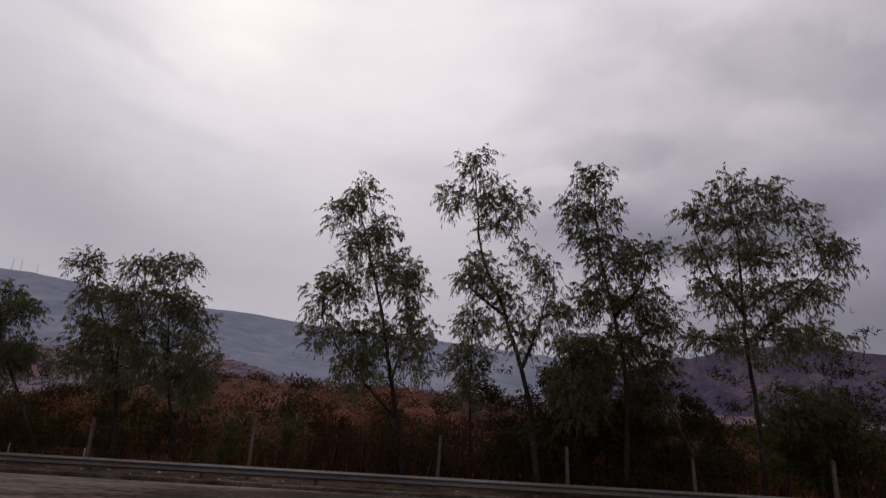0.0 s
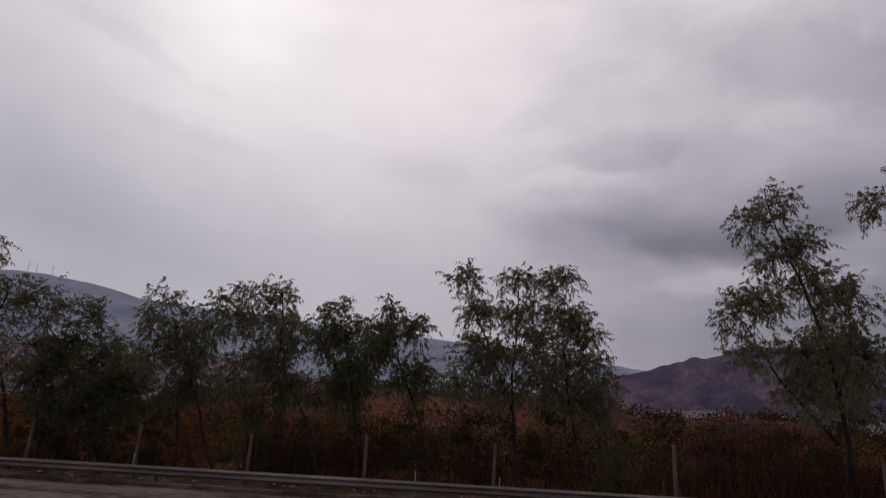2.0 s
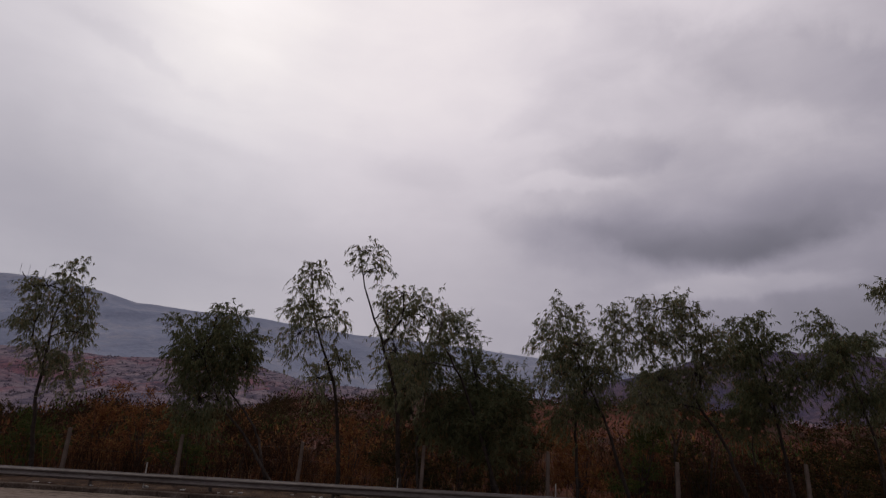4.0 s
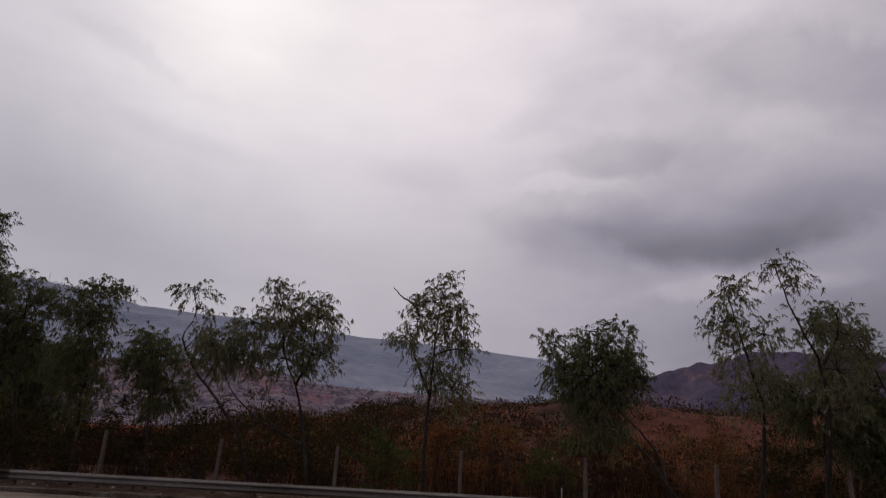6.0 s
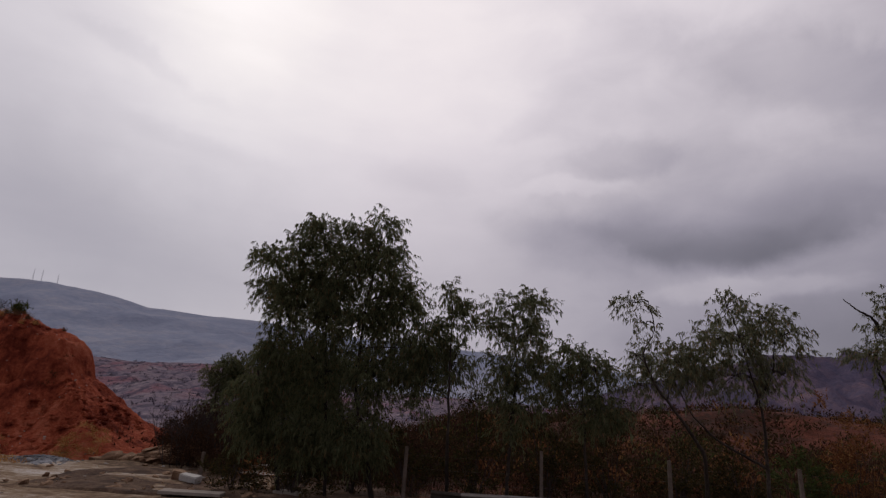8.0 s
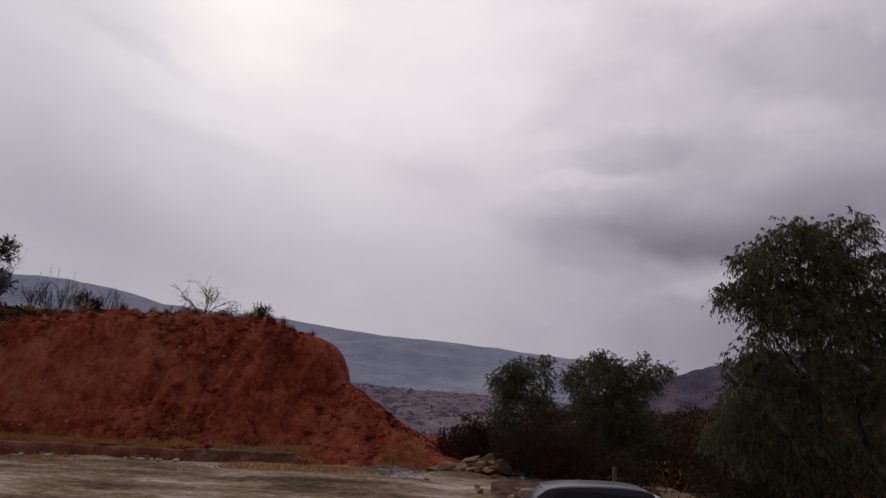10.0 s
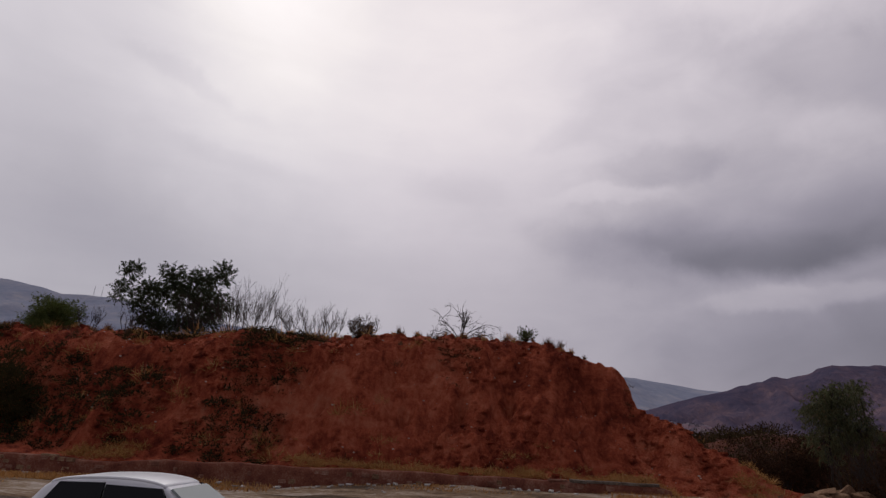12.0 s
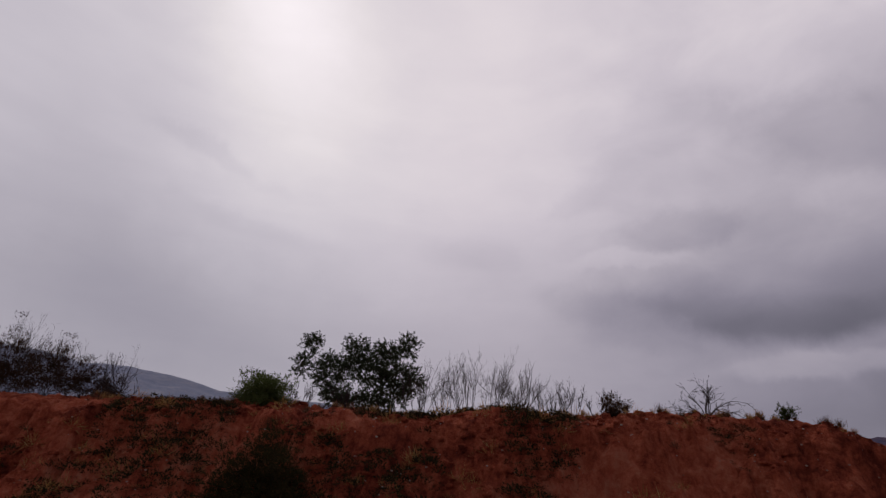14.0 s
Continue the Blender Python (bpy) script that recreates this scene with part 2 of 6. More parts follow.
M_MASONRY = blend_material("masonry_stone", [(0.3, (0.12, 0.05, 0.036)), (0.5, (0.19, 0.085, 0.058)), (0.66, (0.36, 0.23, 0.17))], 1.1, 14.0, 0.92, 12.0, 0.6, 0.03)
M_MORTAR = blend_material("mortar", [(0.36, (0.08, 0.026, 0.018)), (0.5, (0.17, 0.06, 0.038)), (0.64, (0.27, 0.14, 0.098))], 1.2, 14.0, 0.95, 30.0, 0.5, 0.02)
M_STEEL = blend_material("galvanised_steel", [(0.34, (0.10, 0.08, 0.066)), (0.5, (0.19, 0.165, 0.145)), (0.66, (0.29, 0.265, 0.245))], 0.8, 18.0, 0.6, 60.0, 0.15, 0.004, (0.3, 1, 1), 0.4, 0.45)
M_RUSTY = blend_material("dark_steel_post", [(0.3, (0.06, 0.05, 0.045)), (0.7, (0.14, 0.11, 0.09))], 4.0, 20.0, 0.7, None, 0, 0, None, 0.4, 0.5)
M_ROAD = blend_material("worn_asphalt", [(0.39, (0.03, 0.021, 0.016)), (0.455, (0.07, 0.05, 0.038)), (0.485, (0.165, 0.125, 0.096)), (0.56, (0.25, 0.20, 0.16)), (0.66, (0.34, 0.29, 0.24))], 0.30, 9.0, 0.95, 60.0, 0.3, 0.01, (0.25, 1.6, 1), 0.1)
M_DIRT = blend_material("roadside_dirt", [(0.40, (0.05, 0.033, 0.021)), (0.46, (0.145, 0.09, 0.055)), (0.52, (0.225, 0.158, 0.10)), (0.56, (0.31, 0.25, 0.195)), (0.62, (0.44, 0.39, 0.345))], 0.40, 6.0, 0.95, 12.0, 0.6, 0.05, (0.5, 1.1, 1), 0.1)
M_VERGE = blend_material("verge_dirt", [(0.36, (0.03, 0.018, 0.012)), (0.5, (0.07, 0.04, 0.026)), (0.66, (0.17, 0.11, 0.07))], 1.6, 16.0, 0.95, 20.0, 0.6, 0.04)
M_GRAVEL = blend_material("grey_gravel", [(0.34, (0.07, 0.068, 0.07)), (0.5, (0.19, 0.19, 0.198)), (0.66, (0.40, 0.40, 0.41))], 3.0, 30.0, 0.95, 22.0, 0.8, 0.04)
# blue-grey of the distant air is put into the ridge's base colour
M_RIDGE = blend_material("hazed_ridge_scrub", [(0.38, (0.215, 0.235, 0.305)), (0.48, (0.25, 0.27, 0.34)), (0.54, (0.275, 0.288, 0.35)), (0.64, (0.34, 0.335, 0.375))], 0.006, 0.045, 1.0, 0.02, 0.6, 20.0, (0.8, 1, 1.3), 0.0)
# rock tones shifted to purple and flattened: haze painted into the colour
M_CLIFF = blend_material("hazed_cliff_rock", [(0.40, (0.072, 0.064, 0.102)), (0.48, (0.092, 0.076, 0.113)), (0.55, (0.118, 0.089, 0.12)), (0.63, (0.165, 0.115, 0.135))], 0.010, 0.09, 1.0, 0.03, 0.9, 18.0, (1, 0.6, 0.5), 0.0)
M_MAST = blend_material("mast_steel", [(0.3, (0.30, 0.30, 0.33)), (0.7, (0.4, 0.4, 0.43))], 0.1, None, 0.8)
M_PEBBLE = blend_material("pale_pebble", [(0.38, (0.32, 0.14, 0.09)), (0.6, (0.60, 0.48, 0.40))], 0.8, None, 0.95, None, 0, 0, None, 0.05)


def bank_material():
    m, nt, b = material("red_clay", 0.95, 0.0, 0.06)
    v = position(nt)
    broad = n_noise(nt, v, 0.35, 5.0, 0.6)
    streak = n_noise(nt, position(nt, (2.0, 2.0, 0.30)), 1.1, 6.0, 0.65)
    fine = n_noise(nt, v, 4.0, 9.0, 0.82)
    mid = n_noise(nt, v, 1.5, 10.0, 0.8)
    f = n_math(nt, "ADD", n_math(nt, "MULTIPLY", broad, 0.2), n_math(nt, "ADD", n_math(nt, "MULTIPLY", streak, 0.2), n_math(nt, "MULTIPLY", fine, 0.26)))
    f = n_math(nt, "ADD", f, n_math(nt, "MULTIPLY", mid, 0.34))
    f = n_math(nt, "ADD", f, n_math(nt, "MULTIPLY", n_math(nt, "SUBTRACT", n_noise(nt, v, 0.16, 3.0, 0.5), 0.5), 0.3))
    f = n_math(nt, "MULTIPLY_ADD", n_math(nt, "SUBTRACT", n_noise(nt, v, 0.9, 5.0, 0.6, 0.8), 0.5), 0.28, f)
    c = n_ramp(nt, f, [(0.36, (0.07, 0.012, 0.007)), (0.44, (0.215, 0.041, 0.022)), (0.51, (0.43, 0.094, 0.046)), (0.57, (0.545, 0.15, 0.08)), (0.66, (0.60, 0.22, 0.13))])
    nt.links.new(c, b.inputs["Base Color"])
    h = n_math(nt, "ADD", n_noise(nt, v, 2.2, 9.0, 0.78), n_math(nt, "MULTIPLY", streak, 0.8))
    bump(nt, b, h, 1.0, 0.45)
    return m


M_BANK = bank_material()


def slope_material():
    """Eroded slope with haze mixed into its colours: pale grass, bare crimson soil, dark shrubs in rows."""
    m, nt, b = material("hazed_slope_soil", 1.0, 0.0, 0.0)
    v = position(nt)
    mid = n_math(nt, "ADD", n_math(nt, "MULTIPLY", n_noise(nt, v, 0.035, 7.0, 0.75), 0.45), n_math(nt, "MULTIPLY", n_noise(nt, v, 0.16, 6.0, 0.75), 0.55))
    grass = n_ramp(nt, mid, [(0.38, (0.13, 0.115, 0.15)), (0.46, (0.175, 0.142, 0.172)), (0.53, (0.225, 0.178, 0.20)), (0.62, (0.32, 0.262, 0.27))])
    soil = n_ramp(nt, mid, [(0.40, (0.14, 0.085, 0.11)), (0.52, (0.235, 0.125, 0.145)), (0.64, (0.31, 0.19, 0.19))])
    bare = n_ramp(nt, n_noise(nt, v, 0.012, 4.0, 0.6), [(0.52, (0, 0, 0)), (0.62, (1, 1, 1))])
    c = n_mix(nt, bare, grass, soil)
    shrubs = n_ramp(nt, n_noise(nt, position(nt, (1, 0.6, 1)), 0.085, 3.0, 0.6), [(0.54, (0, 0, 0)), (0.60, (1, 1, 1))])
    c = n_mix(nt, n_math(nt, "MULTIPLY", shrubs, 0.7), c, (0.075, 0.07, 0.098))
    nt.links.new(c, b.inputs["Base Color"])
    bump(nt, b, n_noise(nt, v, 0.06, 7.0, 0.7), 0.8, 8.0)
    return m


M_SLOPE = slope_material()


# ---------------------------------------------------------------- mesh helpers
def mesh_object(name, verts, faces, mat, parent=None, label="", smooth=False):
    me = bpy.data.meshes.new(name)
    if isinstance(verts, np.ndarray):
        nv, (nf, k) = len(verts), faces.shape
        me.vertices.add(nv)
        me.vertices.foreach_set("co", verts.astype(np.float32).ravel())
        me.loops.add(nf * k)
        me.loops.foreach_set("vertex_index", faces.astype(np.int32).ravel())
        me.polygons.add(nf)
        me.polygons.foreach_set("loop_start", np.arange(0, nf * k, k, dtype=np.int32))
        me.update(calc_edges=True)
    else:
        me.from_pydata(verts, [], faces)
        me.update()
    if smooth:
        me.polygons.foreach_set("use_smooth", np.ones(len(me.polygons), dtype=bool))
    me.materials.append(mat)
    ob = new(name, me)
    if parent is not None:
        ob.parent = parent
    if label:
        tagged(ob, label)
    return ob


def part(name, bm, mat, parent=None, label="", smooth=False):
    me = bpy.data.meshes.new(name)
    bm.to_mesh(me)
    bm.free()
    if smooth:
        me.polygons.foreach_set("use_smooth", np.ones(len(me.polygons), dtype=bool))
    me.materials.append(mat)
    ob = new(name, me)
    if parent is not None:
        ob.parent = parent
    if label:
        tagged(ob, label)
    return ob


def empty(name, x, y, z, label, category, group="", kind=""):
    ob = new(name)
    ob.location = (x, y, z)
    ob.empty_display_size = 0.2
    return tagged(ob, label, category, group, kind)


def grid_faces(nx, ny):
    i = np.arange((nx - 1) * (ny - 1))
    a = (i // (ny - 1)) * ny + i % (ny - 1)
    return np.stack([a, a + ny, a + ny + 1, a + 1], 1)


def waves(x, y, scale, seed=0, octaves=4):
    """Smooth value noise on arrays."""
    rng = np.random.default_rng(seed)
    out = np.zeros(np.broadcast(x, y).shape)
    amp = 1.0
    for _ in range(octaves):
        t = rng.random((64, 64))
        u, v = x / scale + 100.3, y / scale + 57.7
        iu, iv = np.floor(u).astype(int), np.floor(v).astype(int)
        fu, fv = u - iu, v - iv
        fu, fv = fu * fu * (3 - 2 * fu), fv * fv * (3 - 2 * fv)
        g = lambda a, b: t[a % 64, b % 64]
        out += amp * ((g(iu, iv) * (1 - fu) + g(iu + 1, iv) * fu) * (1 - fv) + (g(iu, iv + 1) * (1 - fu) + g(iu + 1, iv + 1) * fu) * fv - 0.5)
        amp, scale = amp * 0.5, scale * 0.5
    return out


class Tubes:
    """Tapered tubes along polylines, gathered into one mesh."""

    def __init__(self, sides=5):
        self.v, self.f, self.n, self.sides = [], [], 0, sides

    def add(self, pts, r0, r1, sides=None):
        k = sides or self.sides
        pts = np.asarray(pts, float)
        n = len(pts)
        tan = np.gradient(pts, axis=0)
        tan /= np.linalg.norm(tan, axis=1, keepdims=True) + 1e-9
        ref = np.where(np.abs(tan[:, 2:3]) > 0.9, np.array([[1.0, 0, 0]]), np.array([[0, 0, 1.0]]))
        u = np.cross(tan, ref)
        u /= np.linalg.norm(u, axis=1, keepdims=True) + 1e-9
        w = np.cross(tan, u)
        r = np.linspace(r0, r1, n)[:, None, None]
        a = np.linspace(0, 2 * np.pi, k, endpoint=False)[None, :, None]
        ring = pts[:, None] + r * (np.cos(a) * u[:, None] + np.sin(a) * w[:, None])
        self.v.append(ring.reshape(-1, 3))
        i = np.arange((n - 1) * k)
        row, col = i // k, i % k
        nxt = (col + 1) % k
        self.f.append(self.n + np.stack([row * k + col, row * k + nxt, (row + 1) * k + nxt, (row + 1) * k + col], 1))
        self.n += n * k

    def build(self, name, mat, parent=None, label="", smooth=True):
        return mesh_object(name, np.concatenate(self.v), np.concatenate(self.f), mat, parent, label, smooth)


def smooth_line(pts, n, wobble=0.0, rng=None):
    pts = np.asarray(pts, float)
    s = np.r_[0, np.cumsum(np.linalg.norm(np.diff(pts, axis=0), axis=1))]
    t = np.linspace(0, s[-1], n)
    out = np.stack([np.interp(t, s, pts[:, k]) for k in range(3)], 1)
    for _ in range(2):
        out[1:-1] = (out[:-2] + 2 * out[1:-1] + out[2:]) / 4
    if wobble and rng is not None:
        out[1:-1] += rng.normal(0, wobble, (n - 2, 3))
    return out


def leaf_blades(base, way, length, width, rng):
    """One slim pointed blade for each leaf."""
    n = len(base)
    side = np.cross(way, rng.normal(0, 1, (n, 3)))
    side /= np.linalg.norm(side, axis=1, keepdims=True) + 1e-9
    root = base + way * (length * 0.08)[:, None]
    tip = base + way * length[:, None]
    w = (width / 2)[:, None]
    v = np.stack([root - side * w, tip, root + side * w], 1).reshape(-1, 3)
    return v, np.arange(3 * n).reshape(n, 3)


def twig_leaves(starts, ways, rng, per=12, twig=0.5, length=(0.09, 0.17), width=(0.018, 0.030), droop=0.8):
    """Leaves hung along arching twigs; returns verts, faces and the twig lines."""
    n = len(starts)
    tl = twig * rng.uniform(0.6, 1.3, n)
    s = rng.random((n, per)) ** 0.8
    pos = starts[:, None] + ways[:, None] * (tl[:, None] * s)[..., None]
    pos[..., 2] -= droop * 0.45 * tl[:, None] * s * s
    pos = pos.reshape(-1, 3) + rng.normal(0, 0.015, (n * per, 3))
    w = np.repeat(ways, per, 0) * 0.35 + rng.normal(0, 0.36, (n * per, 3)) + np.array([0, 0, -0.85 * droop])
    w /= np.linalg.norm(w, axis=1, keepdims=True)
    ln = rng.uniform(*length, n * per)
    v, f = leaf_blades(pos, w, ln, rng.uniform(*width, n * per) * ln / np.mean(length), rng)
    end = starts + ways * tl[:, None]
    end[:, 2] -= droop * 0.45 * tl
    return v, f, end


STYLE = {
    "tall": ("tall slender gum tree with airy drooping grey-green foliage", M_LEAF, 30, 1.15),
    "sapling": ("young gum sapling with a straight thin stem", M_LEAF, 34, 1.1),
    "dense": ("gum tree with dense dark drooping foliage by the fence", M_LEAF_DARK, 40, 1.15),
    "multi": ("several-stemmed gum tree with rounded grey-green crowns", M_LEAF, 34, 1.1),
    "spread": ("leaning gum tree with a spreading open crown", M_LEAF, 34, 1.0),
    "dark": ("very dark dense conical tree among the gums", M_LEAF_DARK, 46, 0.4),
    "thin": ("thin gum tree with a sparse feathery crown", M_LEAF, 28, 1.15),
    "big": ("large broad gum tree with heavy weeping foliage", M_LEAF_DARK, 50, 1.3),
    "bushy": ("low bushy gum tree with a pale leaning stem", M_LEAF_DARK, 40, 1.0),
    "olive": ("dark evergreen tree on top of the red bank", M_OLIVE, 17, 0.15),
}
tree_count = [0]


def gum_tree(x0, y0, lean, style, density, trunks, clumps):
    """A tree: trunk and limbs follow the given lines (offset, height); the crown is made of leafy clumps (offset, height, half width, half height).
    lean: how far it bends towards the road at 5 m height."""
    tree_count[0] += 1
    rng = np.random.default_rng(100 + tree_count[0])
    label, leaf, rate, droop = STYLE[style]
    foot = trunks[0][0][1]
    root = empty("gum_tree" if style != "olive" else "evergreen_tree", x0, y0, foot, label, "tree", "roadside trees" if style != "olive" else "")
    wood = Tubes(7)
    height = max(p[1] for p in trunks[0]) - foot
    r_base = 0.0075 * height + 0.025
    joints = []
    for k, line in enumerate(trunks):
        dy = rng.normal(0, 0.12, len(line)).cumsum() * (0.6 if k else 1.0)
        dy[0] = 0 if k == 0 else dy[0]
        pts = np.array([(p[0], d + lean * min(1, max(0, p[1] / 5)), p[1] - foot) for p, d in zip(line, dy)])
        pts = smooth_line(pts, 5 * len(line), 0.015, rng)
        r0 = r_base if k == 0 else r_base * 0.65
        if k == 0 or style == "olive":
            wood.add(pts, r0, 0.012)
        else:
            limb = Tubes(6)
            limb.add(pts, r0, 0.012)
            limb.build("limb", M_BARK, root)
        joints.append(pts)
    joints = np.concatenate(joints)
    V, F, count = [], [], 0
    for cx, cz, rx, rz in clumps:
        ry = 0.75 * min(rx, rz) + 0.25
        c = np.array([cx, lean * min(1, max(0, cz / 5)) + rng.normal(0, 0.25), cz - foot])
        low = joints[joints[:, 2] < c[2] + 0.1]
        low = low if len(low) else joints
        j = low[np.argmin(np.linalg.norm((low - c) * (1, 1, 0.7), axis=1))]
        if np.linalg.norm(j - c) > 0.25:
            mid = (j + c) / 2 + (0, 0, 0.12)
            wood.add(smooth_line([j, mid, c], 7, 0.02, rng), 0.026, 0.011, 5)
        n = max(12, int(density * rate * 6.6 * rx * rz))
        # leaves sit in tufts at the branch ends, with gaps between
        m = max(5, int((34 if style == "big" else 24) * rx * rz / 0.8 + 3))
        q = rng.normal(0, 1, (m, 3))
        q /= np.linalg.norm(q, axis=1, keepdims=True)
        tufts = c + q * (rng.random(m) ** 0.5)[:, None] * (rx, ry, rz) * 0.80
        pick = rng.integers(0, m, n)
        starts = tufts[pick] + rng.normal(0, 1, (n, 3)) * (0.15, 0.15, 0.13)
        off = starts - c
        ways = off / (np.linalg.norm(off, axis=1, keepdims=True) + 1e-6) * 0.5 + rng.normal(0, 0.45, (n, 3)) + (0, 0, 0.15)
        ways /= np.linalg.norm(ways, axis=1, keepdims=True)
        for s in tufts:
            wood.add(smooth_line([c + (s - c) * 0.03, c + (s - c) * 0.5 + (0, 0, 0.07), s], 4, 0.01, rng), 0.012, 0.005, 3)
        olive = style == "olive"
        v, f, ends = twig_leaves(starts, ways, rng, 15 if not olive else 20, 0.42, (0.10, 0.20) if not olive else (0.10, 0.18), (0.024, 0.040) if not olive else (0.04, 0.06), droop)
        V.append(v)
        F.append(f + count)
        count += len(v)
    wood.build("trunk", M_BARK, root)
    mesh_object("crown", np.concatenate(V), np.concatenate(F), leaf, root)
    return root


def shrub(x, y, z, rx, rz, leaf, label, name="shrub", category="shrub", group="", rate=90, ry=None, leafsize=(0.05, 0.10), seed=0, twigs=True):
    rng = np.random.default_rng(seed + int(abs(x) * 37 + abs(y) * 11))
    root = empty(name, x, y, z, label, category, group)
    ry = ry or rx * 0.8
    wood = Tubes(4)
    n = max(30, int(rate * rx * rz))
    q = rng.normal(0, 1, (n, 3))
    q[:, 2] = np.abs(q[:, 2]) * 1.1 - 0.25
    q /= np.linalg.norm(q, axis=1, keepdims=True)
    lump = 0.72 + 0.28 * np.sin(q[:, 0] * 5 + x) * np.cos(q[:, 1] * 4 + y) + rng.normal(0, 0.08, n)
    off = q * (rng.random(n) ** 0.4 * lump)[:, None] * (rx, ry, rz * 1.7)
    # leaves gather in tufts at the branch ends
    m = max(10, n // 13)
    tuft_of = rng.integers(0, m, n)
    off = off[:m][tuft_of] + rng.normal(0, 1, (n, 3)) * (0.11 + 0.05 * rx, 0.11 + 0.05 * rx, 0.11)
    q = q[:m][tuft_of]
    starts = off + (0, 0, rz * 0.35)
    starts[:, 2] = np.maximum(starts[:, 2], 0.03)
    ways = q + rng.normal(0, 0.4, (n, 3)) + (0, 0, 0.4)
    ways /= np.linalg.norm(ways, axis=1, keepdims=True)
    for s in (off[:: max(1, n // 24)] + (0, 0, rz * 0.35)):
        wood.add(smooth_line([(s[0] * 0.1, s[1] * 0.1, 0), s * (0.55, 0.55, 0.7), s], 5), 0.018, 0.005, 4)
    v, f, _ = twig_leaves(starts, ways, rng, 8, 0.3, leafsize, (0.028, 0.05), 0.1)
    v[:, 2] = np.maximum(v[:, 2], 0.01)
    wood.build("woody_frame", M_TWIG, root)
    mesh_object("foliage", v, f, leaf, root)
    return root


def bare_shrub(x, y, z, w, h, stems=14, label="leafless bare-twigged shrub on the bank", seed=0, group="bare shrubs on the bank", spread=False):
    rng = np.random.default_rng(seed + int(abs(x) * 53))
    root = empty("bare_shrub", x, y, z, label, "shrub", group)
    wood = Tubes(4)

    def grow(p, d, length, r, level):
        n = 5
        pts = [p]
        for _ in range(n):
            d = d + rng.normal(0, 0.13, 3) + (0, 0, -0.04 if spread else 0.05)
            d = d / np.linalg.norm(d)
            pts.append(pts[-1] + d * length / n)
        wood.add(pts if level < 3 else pts[::2], r, r * 0.45, 4 if level < 2 else 3)
        if level < 4:
            for k in range((4, 5, 4, 3)[level]):
                a = rng.integers(2, n + 1)
                grow(pts[a], d * 0.8 + rng.normal(0, 0.42 if spread else 0.34, 3) + (0, 0, 0.1 if spread else 0.32), length * rng.uniform(0.38, 0.62), r * 0.58, level + 1)

    for k in range(stems):
        a = rng.uniform(-1, 1)
        d = np.array([a * w / h * (0.95 if spread else 0.55), rng.normal(0, 0.3), 1.0])
        foot = np.array([a * (0.04 if spread else 0.26) * w, rng.normal(0, 0.12), -0.1])
        grow(foot, d / np.linalg.norm(d), h * rng.uniform(0.6, 0.95), 0.034 if spread else 0.022, 1)
    wood.build("branch_frame", M_TWIG, root, smooth=True)
    return root


# ---------------------------------------------------------------- the ground and the distance
def lot_dip(x, y):
    return 0.40 * np.clip((-91.0 - x) / 6, 0, 1) * np.clip((y - 18.6) / 3.2, 0, 1)


ROAD_Z = 0.2
xs = np.unique(np.concatenate([np.linspace(-4500, -400, 24), np.linspace(-400, -140, 30), np.arange(-140, 34, 0.85), np.linspace(34, 400, 40), np.linspace(400, 4500, 24)]))
ys = np.unique(np.concatenate([np.linspace(-4500, -60, 14), np.linspace(-60, 18, 20), np.arange(18, 64, 0.85), np.linspace(64, 260, 70), np.linspace(260, 4500, 30)]))
GX, GY = np.meshgrid(xs, ys, indexing="ij")


def terrain(x, y):
    x, y = np.asarray(x, float), np.asarray(y, float)
    rough = waves(x, y, 14.0, 3, 5)
    t = np.clip((y - 23) / 40, 0, 1)
    mound = 3.6 * np.exp(-(((x + 12) / 26) ** 2) - ((y - 74) / 22) ** 2) + 2.8 * np.exp(-(((x + 44) / 20) ** 2) - ((y - 80) / 20) ** 2) + 1.2 * np.exp(-(((x - 20) / 20) ** 2) - ((y - 70) / 20) ** 2)
    far = np.clip((y - 110) / 140, 0, 1)
    z = 0.1 + t * (0.5 + 3.2 * rough) + mound - 14 * far
    drop = np.clip((x + 84) / 8, 0, 1) * np.clip((-58 - x) / 8, 0, 1) * np.clip((y - 27) / 8, 0, 1) * 1.6
    drop = drop + 5.0 * np.clip((-70 - x) / 10, 0, 1) * np.clip((y - 36) / 20, 0, 1)
    return np.where(y < 20.5, 0.05, z * np.clip((y - 20.5) / 3, 0, 1) + 0.1 - drop) - 0.9 * (x < -70) * (y > 14) * (y < 29)


def ground_z(x, y):
    return float(terrain(np.array([x]), np.array([y]))[0])


GZ = terrain(GX, GY)
ground = mesh_object("ground", np.stack([GX, GY, GZ], -1).reshape(-1, 3), grid_faces(len(xs), len(ys)), M_SOIL, None, "", True)
tagged(ground, "red scrubland earth with dry grass, falling away to a valley", "ground", kind="structure")


def relief(name, x0, x1, nx, y0, y1, ny, height, mat, label):
    x, y = np.meshgrid(np.linspace(x0, x1, nx), np.linspace(y0, y1, ny), indexing="ij")
    z = height(x, y)
    return tagged(mesh_object(name, np.stack([x, y, z], -1).reshape(-1, 3), grid_faces(nx, ny), mat, None, "", True), label, "mountain", kind="structure")


